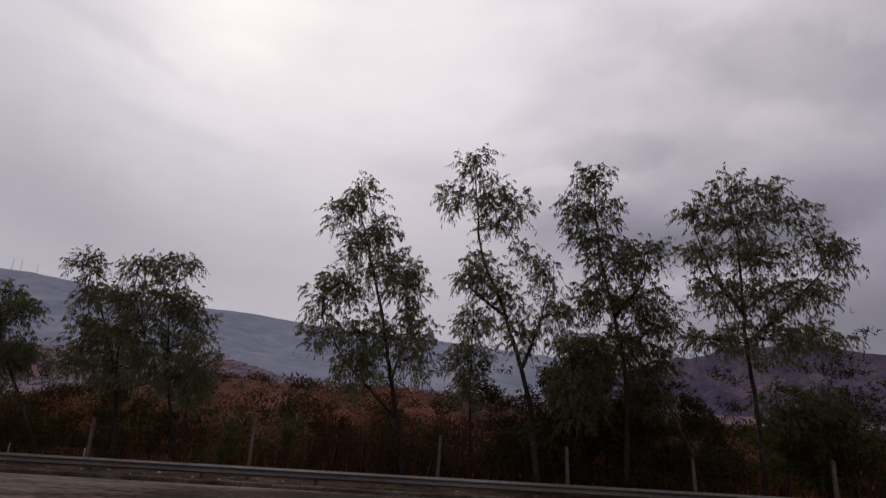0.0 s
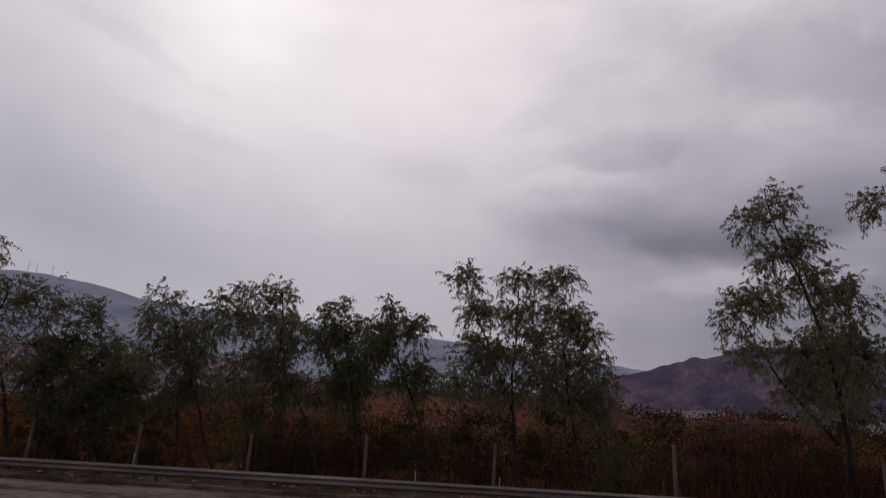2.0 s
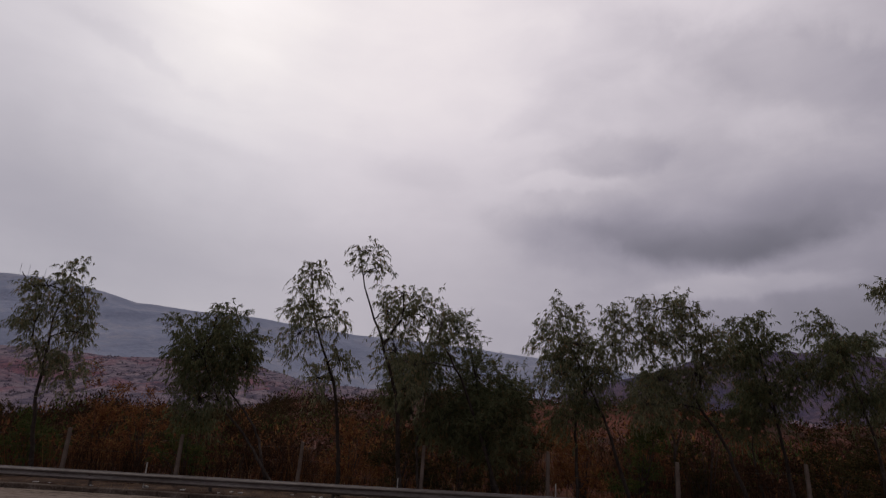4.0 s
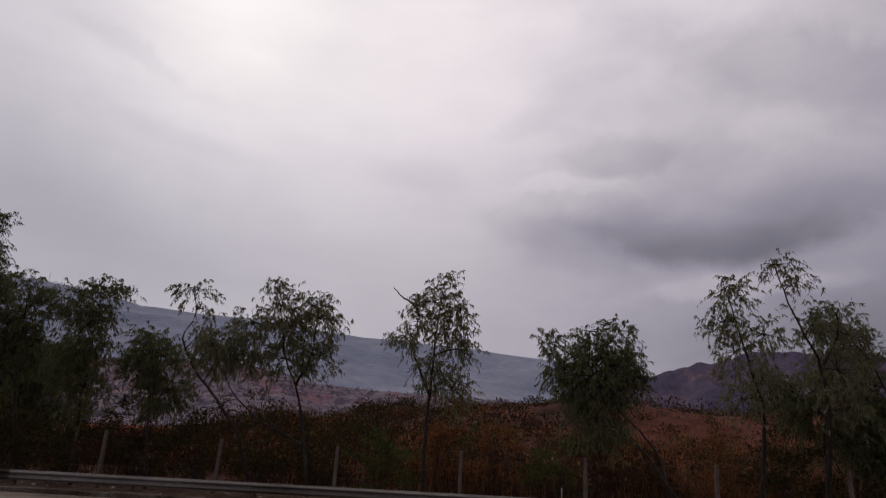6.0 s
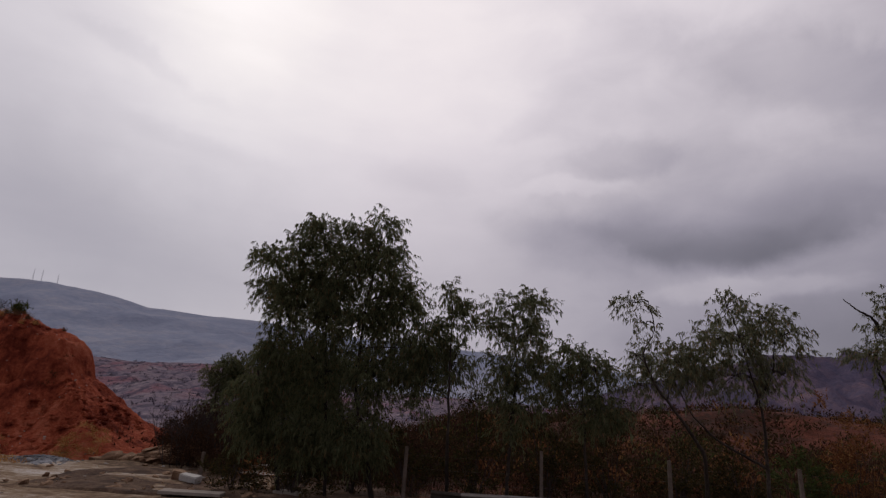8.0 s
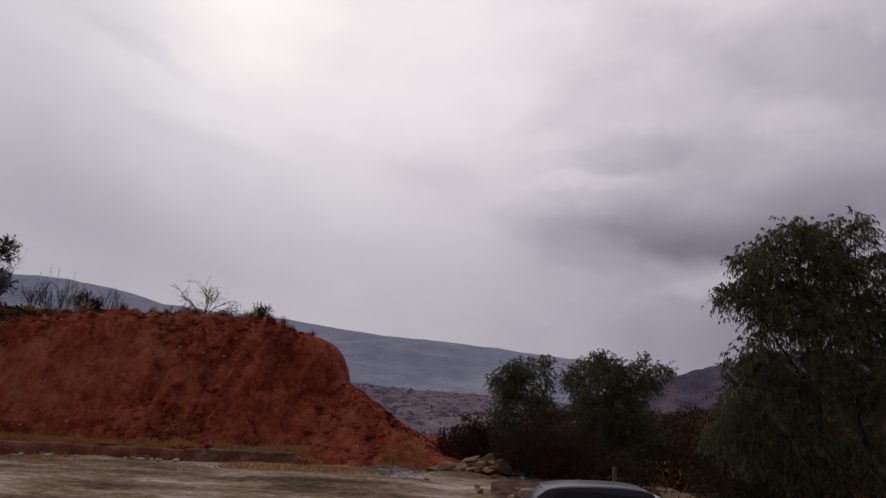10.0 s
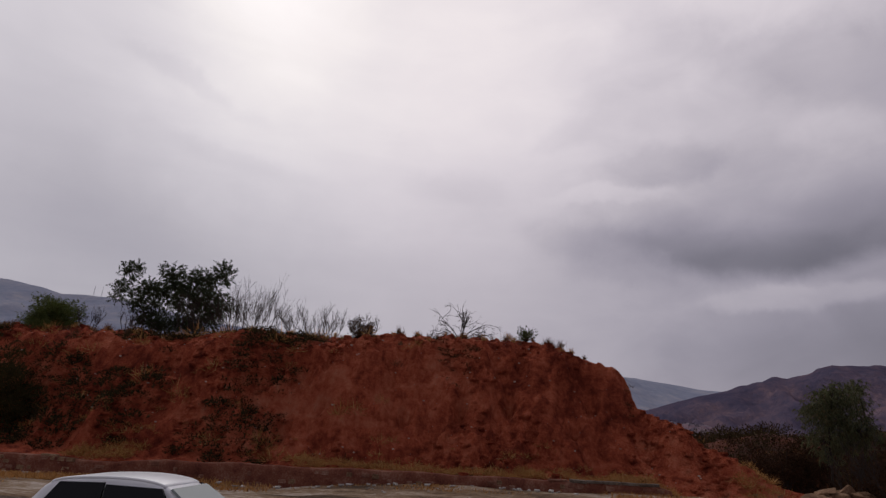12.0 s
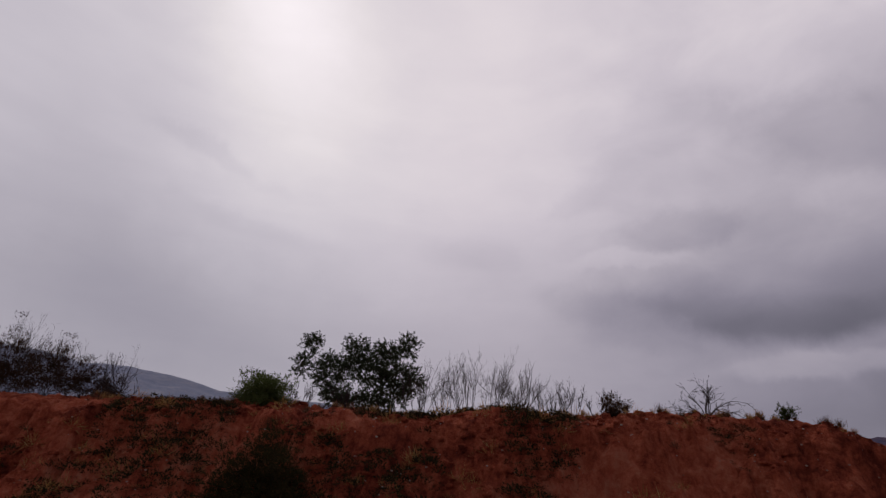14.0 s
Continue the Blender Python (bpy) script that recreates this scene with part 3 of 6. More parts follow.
def ridge_height(x, y):
    q = x * 2600.0 / np.maximum(y, 1400.0)
    crest = np.interp(q, (-5200, -2919, -2780, -2610, -2450, -2310, -2150, -2020, -1830, -1640, -1400, -1117, -850, -567, -283, 40, 183, 406, 642, 752, 900, 1400, 3500),
                      (790, 656, 642, 612, 572, 567, 552, 530, 498, 446, 422, 404, 372, 336, 318, 290, 275, 253, 220, 210, 198, 160, 120))
    up = np.clip((y - 1000) / 1600, 0, 1)
    rise = np.where(y <= 2600, up ** 1.25, 1 - 0.35 * np.clip((y - 2600) / 900, 0, 1))
    gully = (waves(x, y, 420, 11, 5) * 90 - np.abs(waves(x, y * 0.4, 200, 13, 4)) * 60) * np.clip(np.minimum(up, 1 - up) * 4, 0, 1)
    return crest * rise + gully - 10 + waves(x, y, 90, 12, 3) * 7 * up


def cliff_height(x, y):
    q = x * 1500.0 / np.maximum(y, 900.0)
    crest = np.interp(q, (-300, 57, 195, 333, 439, 486, 524, 591, 632, 659, 742, 838, 862, 880, 923, 1013, 1500, 2500),
                      (-30, 30, 62, 108, 137, 154, 158, 171, 187, 198, 202, 199, 222, 218, 210, 198, 190, 150))
    crest = crest + (np.abs(waves(q, q * 0, 60, 24, 4)) * 16 - 5) * np.clip((crest - 60) / 80, 0, 1)
    up = np.clip((y - 620) / 880, 0, 1)
    rise = np.where(y <= 1500, up ** 1.6, 1 - 0.2 * np.clip((y - 1500) / 500, 0, 1))
    gully = (waves(x, y, 160, 21, 5) * 60 - np.abs(waves(x, y * 0.4, 90, 22, 4)) * 75 + waves(x, y, 30, 23, 3) * 14) * np.clip(np.minimum(up, 1 - up) * 4, 0, 1)
    return crest * rise + gully - 6


def slope_height(x, y):
    up = np.clip((y - 230) / 570, 0, 1)
    q = x * 800.0 / np.maximum(y, 300.0)
    crest = np.interp(q, (-900, -640, -420, -330, -270, -120, 110, 290, 600), (74, 62, 60, 54, 38, 29, 19, 13, 9))
    gully = waves(x, y, 120, 31, 5) * 15 - np.abs(waves(x, y * 0.5, 70, 34, 4)) * 16 + waves(x, y, 34, 35, 3) * 6
    z = -14 + (crest + 14) * up ** 1.15 + gully * np.clip(up * 2.5, 0, 1) * np.clip((1.12 - up) * 3, 0.25, 1)
    return np.where(y > 800, z - (y - 800) * 0.12, z)


relief("mountain_ridge", -5200, 3500, 260, 1000, 3500, 90, ridge_height, M_RIDGE, "long mountain ridge with blue-grey haze painted into its colour")
relief("cliff_hill", -300, 2500, 240, 600, 2000, 90, cliff_height, M_CLIFF, "purple-brown hill with a rocky cliff edge, haze in its colour")
relief("valley_slope", -1400, 900, 300, 225, 1000, 110, slope_height, M_SLOPE, "pinkish eroded valley slope dotted with scrub, haze in its colours")


def mast(x, y, h):
    z = float(ridge_height(np.array([x]), np.array([y]))[0]) - 2
    root = empty("radio_mast", x, y, z, "thin lattice radio mast on the mountain top", "mast", "masts on the ridge")
    t = Tubes(3)
    for a in (0, 2.1, 4.2):
        t.add([(math.cos(a) * 2.2, math.sin(a) * 2.2, 0), (math.cos(a) * 0.7, math.sin(a) * 0.7, h)], 0.4, 0.28)
    for k in range(8):
        za, zb = h * k / 8, h * (k + 1) / 8
        t.add([(2.2 - 0.18 * k, 0, za), (-1.1 + 0.1 * k, 1.5 - 0.13 * k, zb)], 0.22, 0.22)
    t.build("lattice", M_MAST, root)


for mx, mh in ((-2262, 58), (-2216, 55), (-2131, 48)):
    mast(mx, 2600.0, mh)

# ---------------------------------------------------------------- road, kerb, verge
def slab(name, x0, x1, y0, y1, z, mat, label, category, nx=2, ny=2, amp=0.0, seed=0, depth=0.1):
    x, y = np.meshgrid(np.linspace(x0, x1, nx), np.linspace(y0, y1, ny), indexing="ij")
    zz = z + waves(x, y, 2.2, seed, 4) * amp
    if name == "dirt_lot":
        zz = zz - lot_dip(x, y)
    edge = (x <= x0) | (x >= x1) | (y <= y0) | (y >= y1)
    zz = np.where(edge & (amp > 0), z - depth, zz)
    return tagged(mesh_object(name, np.stack([x, y, zz], -1).reshape(-1, 3), grid_faces(nx, ny), mat, None, "", True), label, category, kind="structure")


slab("road", -400, 300, -14, 18.95, ROAD_Z, M_ROAD, "worn dusty grey asphalt road with patches", "road")
slab("verge", -64.6, 60, 19.3, 21.6, ROAD_Z + 0.08, M_VERGE, "bare dirt verge with litter behind the kerb", "verge", 260, 14, 0.10, 5)
slab("trodden_soil", -72.0, -60.0, 19.2, 25.6, ROAD_Z + 0.07, M_VERGE, "dark trodden soil with rubble under the trees", "soil", 90, 50, 0.22, 8)
slab("dirt_lot", -175, -64.2, 15.2, 30.5, ROAD_Z + 0.06, M_DIRT, "trampled pale dirt lot at the foot of the bank", "dirt lot", 420, 76, 0.13, 6)
kerb_box = bmesh.new()
bmesh.ops.create_cube(kerb_box, size=1.0)
bmesh.ops.scale(kerb_box, vec=(0.985, 0.24, 0.30), verts=kerb_box.verts)
bmesh.ops.bevel(kerb_box, geom=[e for e in kerb_box.edges], offset=0.02, segments=1, affect="EDGES")
kerb_mesh = bpy.data.meshes.new("kerb_stone")
kerb_box.to_mesh(kerb_mesh)
kerb_box.free()
kerb_mesh.materials.append(M_KERB)
kerb = empty("kerb", -59.0, 19.18, ROAD_Z, "pale concrete kerb along the road edge", "kerb", kind="structure")
for k in range(84):
    stone = new("kerb_stone", kerb_mesh)
    stone.parent = kerb
    stone.location = (k * 1.0, random.uniform(-0.02, 0.02), -0.03 + random.uniform(-0.03, 0.015))
    stone.rotation_euler = (random.uniform(-0.03, 0.03), random.uniform(-0.012, 0.012), random.uniform(-0.015, 0.015))

# ---------------------------------------------------------------- guard rail
RAIL_Y, RAIL_TOP, RAIL_END = 19.75, 0.75, -58.2


def rail_profile():
    pts = []
    for k in range(19):
        s = k / 18
        depth = 0.04 * (1 - math.cos(s * 4 * math.pi)) * 0.5 * 2
        pts.append((-depth, RAIL_TOP - 0.31 * s))
    return pts


rail = empty("guard_rail", 0, RAIL_Y, ROAD_Z, "galvanised double-wave guard rail along the road", "guard rail")
prof = rail_profile()
for k in range(21):
    x0 = RAIL_END + 1.0 + 4.0 * k
    bm = bmesh.new()
    rows = []
    for xx in (x0 - 0.12, x0 + 2.0, x0 + 4.0):
        lap = 0.006 if xx < x0 else 0.0
        rows.append([bm.verts.new((xx, y - lap, z - ROAD_Z)) for y, z in prof] + [bm.verts.new((xx, y + 0.004, z - ROAD_Z)) for y, z in reversed(prof)])
    for a, b in zip(rows, rows[1:]):
        for i in range(len(a)):
            j = (i + 1) % len(a)
            bm.faces.new((a[i], b[i], b[j], a[j]))
    beam = part("beam", bm, M_STEEL, rail, smooth=False)
    if k % 2 == 0:
        bm = bmesh.new()
        m = Matrix.Translation((x0, -0.014, RAIL_TOP - 0.155 - ROAD_Z)) @ Matrix.Rotation(radians(90), 4, "X")
        bmesh.ops.create_cone(bm, cap_ends=True, segments=8, radius1=0.03, radius2=0.022, depth=0.03, matrix=m)
        part("bolt", bm, M_RUSTY, beam)
    bm = bmesh.new()
    bmesh.ops.create_cube(bm, size=1.0, matrix=Matrix.Translation((x0, 0.10, (0.70 - ROAD_Z) / 2 - 0.15)) @ Matrix.Diagonal((0.10, 0.06, 0.70 - ROAD_Z + 0.3, 1)))
    bmesh.ops.create_cube(bm, size=1.0, matrix=Matrix.Translation((x0, 0.04, 0.59 - ROAD_Z)) @ Matrix.Diagonal((0.09, 0.07, 0.18, 1)))
    bmesh.ops.bevel(bm, geom=list(bm.edges), offset=0.006, segments=1, affect="EDGES")
    part("rail_post", bm, M_RUSTY, rail)
# flared end piece
bm = bmesh.new()
rows = []
for k in range(9):
    s = k / 8
    xx = RAIL_END + 1.0 - 0.12 - 0.95 * s
    back = 0.10 * s * s
    rows.append([bm.verts.new((xx, y * (1 - 0.5 * s) + back, z - ROAD_Z + (0.02 * s if i < 9 else -0.06 * s))) for i, (y, z) in enumerate(prof)])
for a, b in zip(rows, rows[1:]):
    for i in range(len(a) - 1):
        bm.faces.new((a[i], a[i + 1], b[i + 1], b[i]))
bmesh.ops.solidify(bm, geom=list(bm.faces), thickness=0.02)
part("end_terminal", bm, M_RUSTY, rail, "dark flared rail end")

# ---------------------------------------------------------------- fence
FENCE_Y = 20.45
fence = empty("fence", 0, FENCE_Y, 0.2, "wire fence on slim concrete posts behind the rail", "fence")
POSTS = [-59.2, -54.8, -50.8, -46.8, -42.7, -38.7, -34.6, -30.5, -26.4, -22.3, -18.2, -13.8, -7.8, -1.1, 3.4, 7.7, 12.3, 16.3, 20.3]
for k, px in enumerate(POSTS):
    bm = bmesh.new()
    h = 1.78 + random.uniform(-0.08, 0.08) + (0.35 if k == 12 else 0.0)
    bmesh.ops.create_cube(bm, size=1.0, matrix=Matrix.Translation((0, 0, h / 2 - 0.1)) @ Matrix.Diagonal((0.125, 0.125, h + 0.2, 1)))
    top = [v for v in bm.verts if v.co.z > h / 2]
    bmesh.ops.scale(bm, vec=(0.8, 0.8, 1), verts=top)
    bmesh.ops.bevel(bm, geom=list(bm.edges), offset=0.012, segments=1, affect="EDGES")
    ob = part("fence_post", bm, M_POST, fence)
    ob.location = (px, random.uniform(-0.04, 0.04), 0)
    ob.rotation_euler = (radians(random.uniform(-2, 2)), radians(random.uniform(-1.5, 2.5)), radians(random.uniform(-8, 8)))
for z in (0.35, 0.75, 1.15, 1.55):
    t = Tubes(3)
    pts = []
    for a, b in zip(POSTS, POSTS[1:]):
        pts += [(a + (b - a) * s / 6, -0.07, z - 0.05 * math.sin(math.pi * s / 6)) for s in range(6)]
    t.add(pts, 0.002, 0.002)
    t.build("wire", M_RUSTY, fence)

# ---------------------------------------------------------------- the red bank
HOLLOWS = ((-92.7, 3.4), (-89.85, 3.9), (-82.9, 4.3), (-84.0, 3.1), (-87.3, 4.1), (-97.0, 3.9), (-99.8, 5.7))


def wall_line(x):
    """Where the low wall at the foot of the bank runs."""
    return 20.6 + 0.1305 * (x + 132.0)


def bank_height(x, y):
    steep = np.clip((x + 99) / 6, 0.35, 1)
    foot = np.interp(x, (-134, -112, -107, -103, -96, -91, -88, -80, -70), (24.8, 25.0, 24.1, 24.7, 26.2, 26.9, 27.3, 28.4, 29.2))
    gully = np.abs(waves(x, y * 0.22, 2.6, 46, 3)) + 0.6 * np.abs(waves(x, y * 0.3, 1.1, 47, 2))
    d = y - foot + waves(x, y, 5.0, 41, 4) * 1.1 + waves(x, y * 0.25, 1.6, 42, 3) * 0.5 + 0.8 * steep * (gully - 0.28) + waves(x, y, 1.7, 48, 3) * 0.55
    crack = np.exp(-(waves(x, y * 0.12, 4.2, 51, 2) / 0.03) ** 2) + 0.8 * np.exp(-(waves(x, y * 0.2, 2.4, 52, 2) / 0.04) ** 2)
    d = d - 1.0 * crack * np.clip((d - 1.8) / 1.2, 0, 1) * np.clip(waves(x, y, 6.0, 53, 2) * 3 + 0.6, 0, 1) * np.clip((-84 - x) / 3, 0, 1)
    rib = np.abs(waves(x, y * 0.08, 1.5, 56, 3)) - 0.22
    d = d + 0.75 * steep * rib * np.clip((d - 1.6) / 2.0, 0, 1) * np.clip((-80 - x) / 4, 0.2, 1)
    for hx, hz in HOLLOWS:
        d = d - 0.9 * np.exp(-(((x - hx) / 0.26) ** 2) - ((np.interp(d, (0.0, 2.6, 4.2, 6.2), (0.1, 2.6, 5.2, 7.75)) - hz) / 0.55) ** 2)
    top = np.interp(x, (-134, -121, -113, -107, -103, -100, -95, -90, -86), (7.45, 7.3, 7.25, 6.85, 7.45, 7.2, 7.55, 7.75, 7.75))
    front = np.interp(d, (-0.5, 0.0, 1.2, 2.6, 4.2, 5.0, 6.2, 9.0, 20.0), (0.0, 0.12, 0.9, 2.6, 5.2, 6.8, 7.75, 8.3, 9.0)) * top / 8.1
    q = x + waves(x, y, 3.0, 43, 4) * 0.45 + 1.0 * np.maximum(y - 35.2, 0) - 0.25 * np.minimum(y - 35.2, 0) * 0.2
    nose = np.interp(q, (-90, -86.6, -84.05, -82.8, -80.95, -80.6, -80.35, -79.5, -78.5, -77.2, -76.0, -74.5, -72.5, -70.0, -66.0, -58.0), (9.2, 8.0, 7.1, 6.7, 5.95, 5.2, 4.25, 3.75, 3.0, 2.15, 1.4, 0.6, 0.1, -0.5, -3.0, -9.0))
    z = np.minimum(front, nose)
    behind = y - wall_line(x)
    ledge = (0.40 + 0.13 * behind) * np.clip((behind - 0.02) / 0.16, 0, 1) * np.clip((-79.9 - x) / 0.8, 0, 1) * np.clip((9 - behind) / 2, 0, 1)
    z = np.where((behind > 0.02) | (x > -80.2), np.maximum(z, np.minimum(ledge, 1.0)), -0.7)
    up = np.clip(z / 1.5, 0, 1)
    calm = np.clip((-79.5 - x) / 4, 0.4, 1) * np.clip((top - z) / 1.2, 0.55, 1)
    z = z + waves(x * 0.45, z * 1.7, 1.1, 55, 3) * 0.55 * up * calm * np.clip((top - 0.4 - z) / 1.2, 0, 1)
    clod = np.maximum(waves(x, y, 0.55, 49, 2) - 0.10, 0) * 1.0
    return z + (waves(x, y, 0.9, 44, 4) * 0.72 + waves(x, y, 0.32, 45, 2) * 0.22 + clod) * up * calm


bx = np.concatenate([np.linspace(-175, -134.3, 70), np.arange(-134, -69, 0.14)])
by = np.concatenate([np.arange(20.2, 24.4, 0.2), np.arange(24.4, 38, 0.14), np.linspace(38.1, 70, 40)])
BX, BY = np.meshgrid(bx, by, indexing="ij")
BZ = bank_height(BX, BY) + 0.12
bank = mesh_object("earth_bank", np.stack([BX, BY, BZ], -1).reshape(-1, 3), grid_faces(len(bx), len(by)), M_BANK, None, "", True)
tagged(bank, "steep eroded bank of bare red clay", "earth bank", kind="structure")


def bank_z(x, y):
    return float(bank_height(np.array([x]), np.array([y]))[0]) + 0.12


# ---------------------------------------------------------------- trees along the fence
gum_tree(-2.2, 20.8, -1.5, "tall", 1.0, [[(-0.02, 0.1), (-0.34, 2.58), (-0.66, 4.09), (-0.99, 5.83), (-1.56, 7.88), (-2.15, 9.82), (-2.27, 11.19)], [(-0.63, 3.91), (-0.15, 5.27), (0.05, 6.89)], [(-0.44, 2.58), (-2.31, 4.4), (-3.24, 5.94)]],
         [(-2.21, 10.5, 0.92, 0.82), (-2.91, 9.91, 0.72, 0.72), (-2.05, 8.72, 1.03, 1.03), (-1.25, 9.19, 0.78, 0.82), (-2.54, 7.21, 1.33, 0.92), (-0.93, 7.69, 1.13, 1.13), (-0.27, 7.09, 0.92, 1.23), (-3.43, 6.75, 0.72, 0.92), (-3.44, 5.33, 0.62, 0.72), (-1.76, 5.4, 1.54, 1.13), (0.05, 5.28, 0.92, 1.33), (-1.7, 4.24, 1.33, 0.92), (0.39, 4.52, 0.51, 0.92)])
gum_tree(2.4, 20.8, -1.9, "tall", 1.0, [[(0.02, 0.1), (-0.36, 3.18), (-0.71, 4.46), (-1.43, 6.54), (-2.28, 8.55), (-2.44, 10.48), (-2.64, 12.06)], [(-1.23, 6.05), (-2.42, 6.9), (-3.05, 7.69)], [(-0.71, 4.46), (-0.07, 6.2), (0.23, 7.4)]],
         [(-2.58, 11.6, 0.78, 0.63), (-3.07, 10.57, 0.75, 0.82), (-1.92, 10.61, 0.88, 0.88), (-1.05, 10.26, 0.55, 0.78), (-1.69, 9.53, 0.88, 0.55), (-2.46, 7.92, 0.94, 0.71), (-0.67, 8.4, 0.43, 0.55), (-2.24, 7.31, 0.98, 0.63), (-1.24, 6.94, 1.02, 0.71), (-0.07, 7.6, 0.71, 0.71), (-0.83, 5.58, 0.88, 0.88), (0.42, 6.22, 0.78, 1.08)])
gum_tree(0.0, 24, 0, "sapling", 1.1, [[(0.04, 0.1), (-0.06, 3.56), (-0.07, 5.93), (-0.04, 7.16)]],
         [(0.03, 6.67, 1.05, 1.05), (-0.16, 4.96, 1.15, 1.15), (0.0, 3.79, 1.15, 0.7)])
gum_tree(5.5, 20.8, -0.8, "dense", 1.0, [[(-0.04, 0.1), (-0.05, 4.51), (-0.4, 6.49), (-0.94, 8.8), (-1.07, 12.22)], [(2.17, 1.77), (1.03, 4.17), (0.15, 5.1), (-0.6, 6.48)], [(-0.4, 6.49), (0.67, 7.78), (0.93, 9.09)]],
         [(-1.08, 11.79, 0.82, 0.69), (-1.86, 10.51, 0.82, 0.86), (-0.57, 10.78, 0.53, 0.73), (-1.35, 9.4, 1.12, 0.61), (-0.53, 8.55, 1.12, 0.92), (0.82, 8.91, 0.92, 0.73), (-0.98, 7.3, 1.12, 0.92), (0.44, 7.14, 1.12, 0.92), (1.31, 6.56, 0.71, 0.92), (-1.43, 5.23, 1.53, 1.12), (0.17, 5.7, 1.33, 1.12), (1.13, 4.95, 0.73, 0.73), (-1.62, 3.66, 1.33, 1.53)])
gum_tree(10.1, 20.8, -2.6, "tall", 1.15, [[(0.04, 0.1), (-0.53, 2.83), (-1.11, 4.91), (-1.17, 6.36), (-1.1, 9.07), (-1.29, 11.12)], [(-1.15, 5.63), (0.22, 6.79), (1.47, 8.17)], [(-1.17, 6.36), (-2.22, 7.84), (-2.65, 9.62)]],
         [(-1.42, 10.8, 0.73, 0.64), (-0.58, 10.62, 0.66, 0.66), (-2.53, 9.99, 0.82, 0.62), (-1.34, 9.46, 1.37, 0.82), (0.39, 9.88, 0.73, 0.62), (-2.35, 8.62, 0.82, 0.82), (-0.69, 8.48, 1.37, 0.82), (0.99, 8.74, 1.01, 0.62), (1.9, 8.42, 0.62, 0.62), (-1.92, 7.08, 1.37, 0.82), (-0.1, 7.15, 1.19, 0.82), (1.17, 7.2, 0.82, 0.62), (-2.4, 5.57, 1.01, 0.62), (-0.79, 5.64, 1.56, 0.82), (1.0, 5.9, 1.19, 0.62)])
gum_tree(-12.9, 20.8, -0.6, "multi", 1.3, [[(-0.02, 0.1), (-0.28, 3.13), (-0.87, 4.67), (-1.6, 6.27), (-2.15, 7.74)], [(-0.18, 2.37), (-0.38, 3.9), (-0.2, 5.5), (-0.14, 8.03)], [(2.2, 0.8), (1.61, 3.6), (1.44, 5.56), (1.55, 8.08)]],
         [(-2.03, 7.64, 0.68, 0.59), (-1.63, 6.58, 0.76, 0.76), (-0.24, 7.81, 0.8, 0.55), (-0.05, 6.54, 0.97, 0.8), (1.45, 7.86, 0.76, 0.68), (1.29, 6.59, 0.97, 0.97), (2.34, 5.97, 0.68, 0.89), (-1.92, 5.02, 0.68, 0.76), (-0.9, 5.27, 0.97, 0.76), (0.74, 5.13, 1.16, 0.97), (2.17, 4.79, 0.89, 0.89), (1.81, 3.61, 1.16, 0.76), (-0.42, 3.9, 0.97, 0.76), (-1.46, 4.25, 0.59, 0.59), (-2.2, 3.9, 0.75, 0.6), (2.9, 4.1, 0.7, 0.6), (2.6, 3.0, 0.8, 0.6), (0.9, 4.3, 0.8, 0.7)])
gum_tree(-15.6, 20.8, -1.5, "dense", 1.3, [[(0.02, 0.1), (-0.77, 2.78), (-1.58, 4.69), (-1.93, 6.33)]],
         [(-1.92, 6.42, 0.49, 0.49), (-1.17, 5.61, 0.67, 0.67), (-2.14, 5.2, 0.86, 0.86), (-1.2, 4.17, 1.05, 0.86)])
gum_tree(-19.8, 20.8, -0.8, "spread", 1.05, [[(0.04, 0.1), (-0.76, 2.54), (-1.77, 4.15), (-3.19, 5.41), (-4.04, 6.36)], [(-1.77, 4.15), (-1.63, 5.48), (-1.87, 6.86)]],
         [(-4.28, 6.35, 0.75, 0.55), (-4.48, 5.55, 0.67, 0.67), (-2.86, 6.81, 0.91, 0.55), (-2.03, 6.85, 0.71, 0.63), (-3.41, 5.79, 0.91, 0.71), (-2.23, 5.85, 0.91, 0.71), (-1.24, 5.69, 0.71, 0.71), (-1.79, 4.71, 1.11, 0.91), (-2.95, 4.46, 0.91, 0.71), (-3.5, 3.69, 0.91, 0.71)])
gum_tree(-18.5, 20.8, -0.6, "dense", 1.05, [[(0.04, 0.1), (-0.36, 3.36), (-0.77, 5.22), (-0.97, 6.79)]],
         [(-1.17, 6.38, 0.84, 0.56), (-0.39, 5.62, 0.84, 0.72), (-1.55, 5.18, 0.92, 0.92), (-0.57, 4.09, 1.12, 0.92), (0.04, 4.69, 0.72, 0.92)])
gum_tree(-23.6, 20.8, -0.8, "spread", 0.9, [[(0.05, 0.1), (-1.05, 3.43), (-1.71, 4.72), (-2.46, 6.46)]],
         [(-2.35, 6.37, 0.77, 0.57), (-2.83, 5.64, 0.57, 0.73), (-1.77, 5.49, 0.73, 0.73), (-2.49, 4.49, 0.77, 0.93), (-0.91, 4.57, 0.73, 0.73)])
gum_tree(-25.3, 21.2, -0.3, "dense", 0.85, [[(0.0, 0.1), (-0.1, 3.0), (0.1, 5.9)]],
         [(0.0, 5.9, 0.7, 0.5), (-0.2, 5.0, 0.9, 0.8), (0.2, 4.0, 1.0, 0.9), (-0.2, 3.1, 1.0, 0.8)])
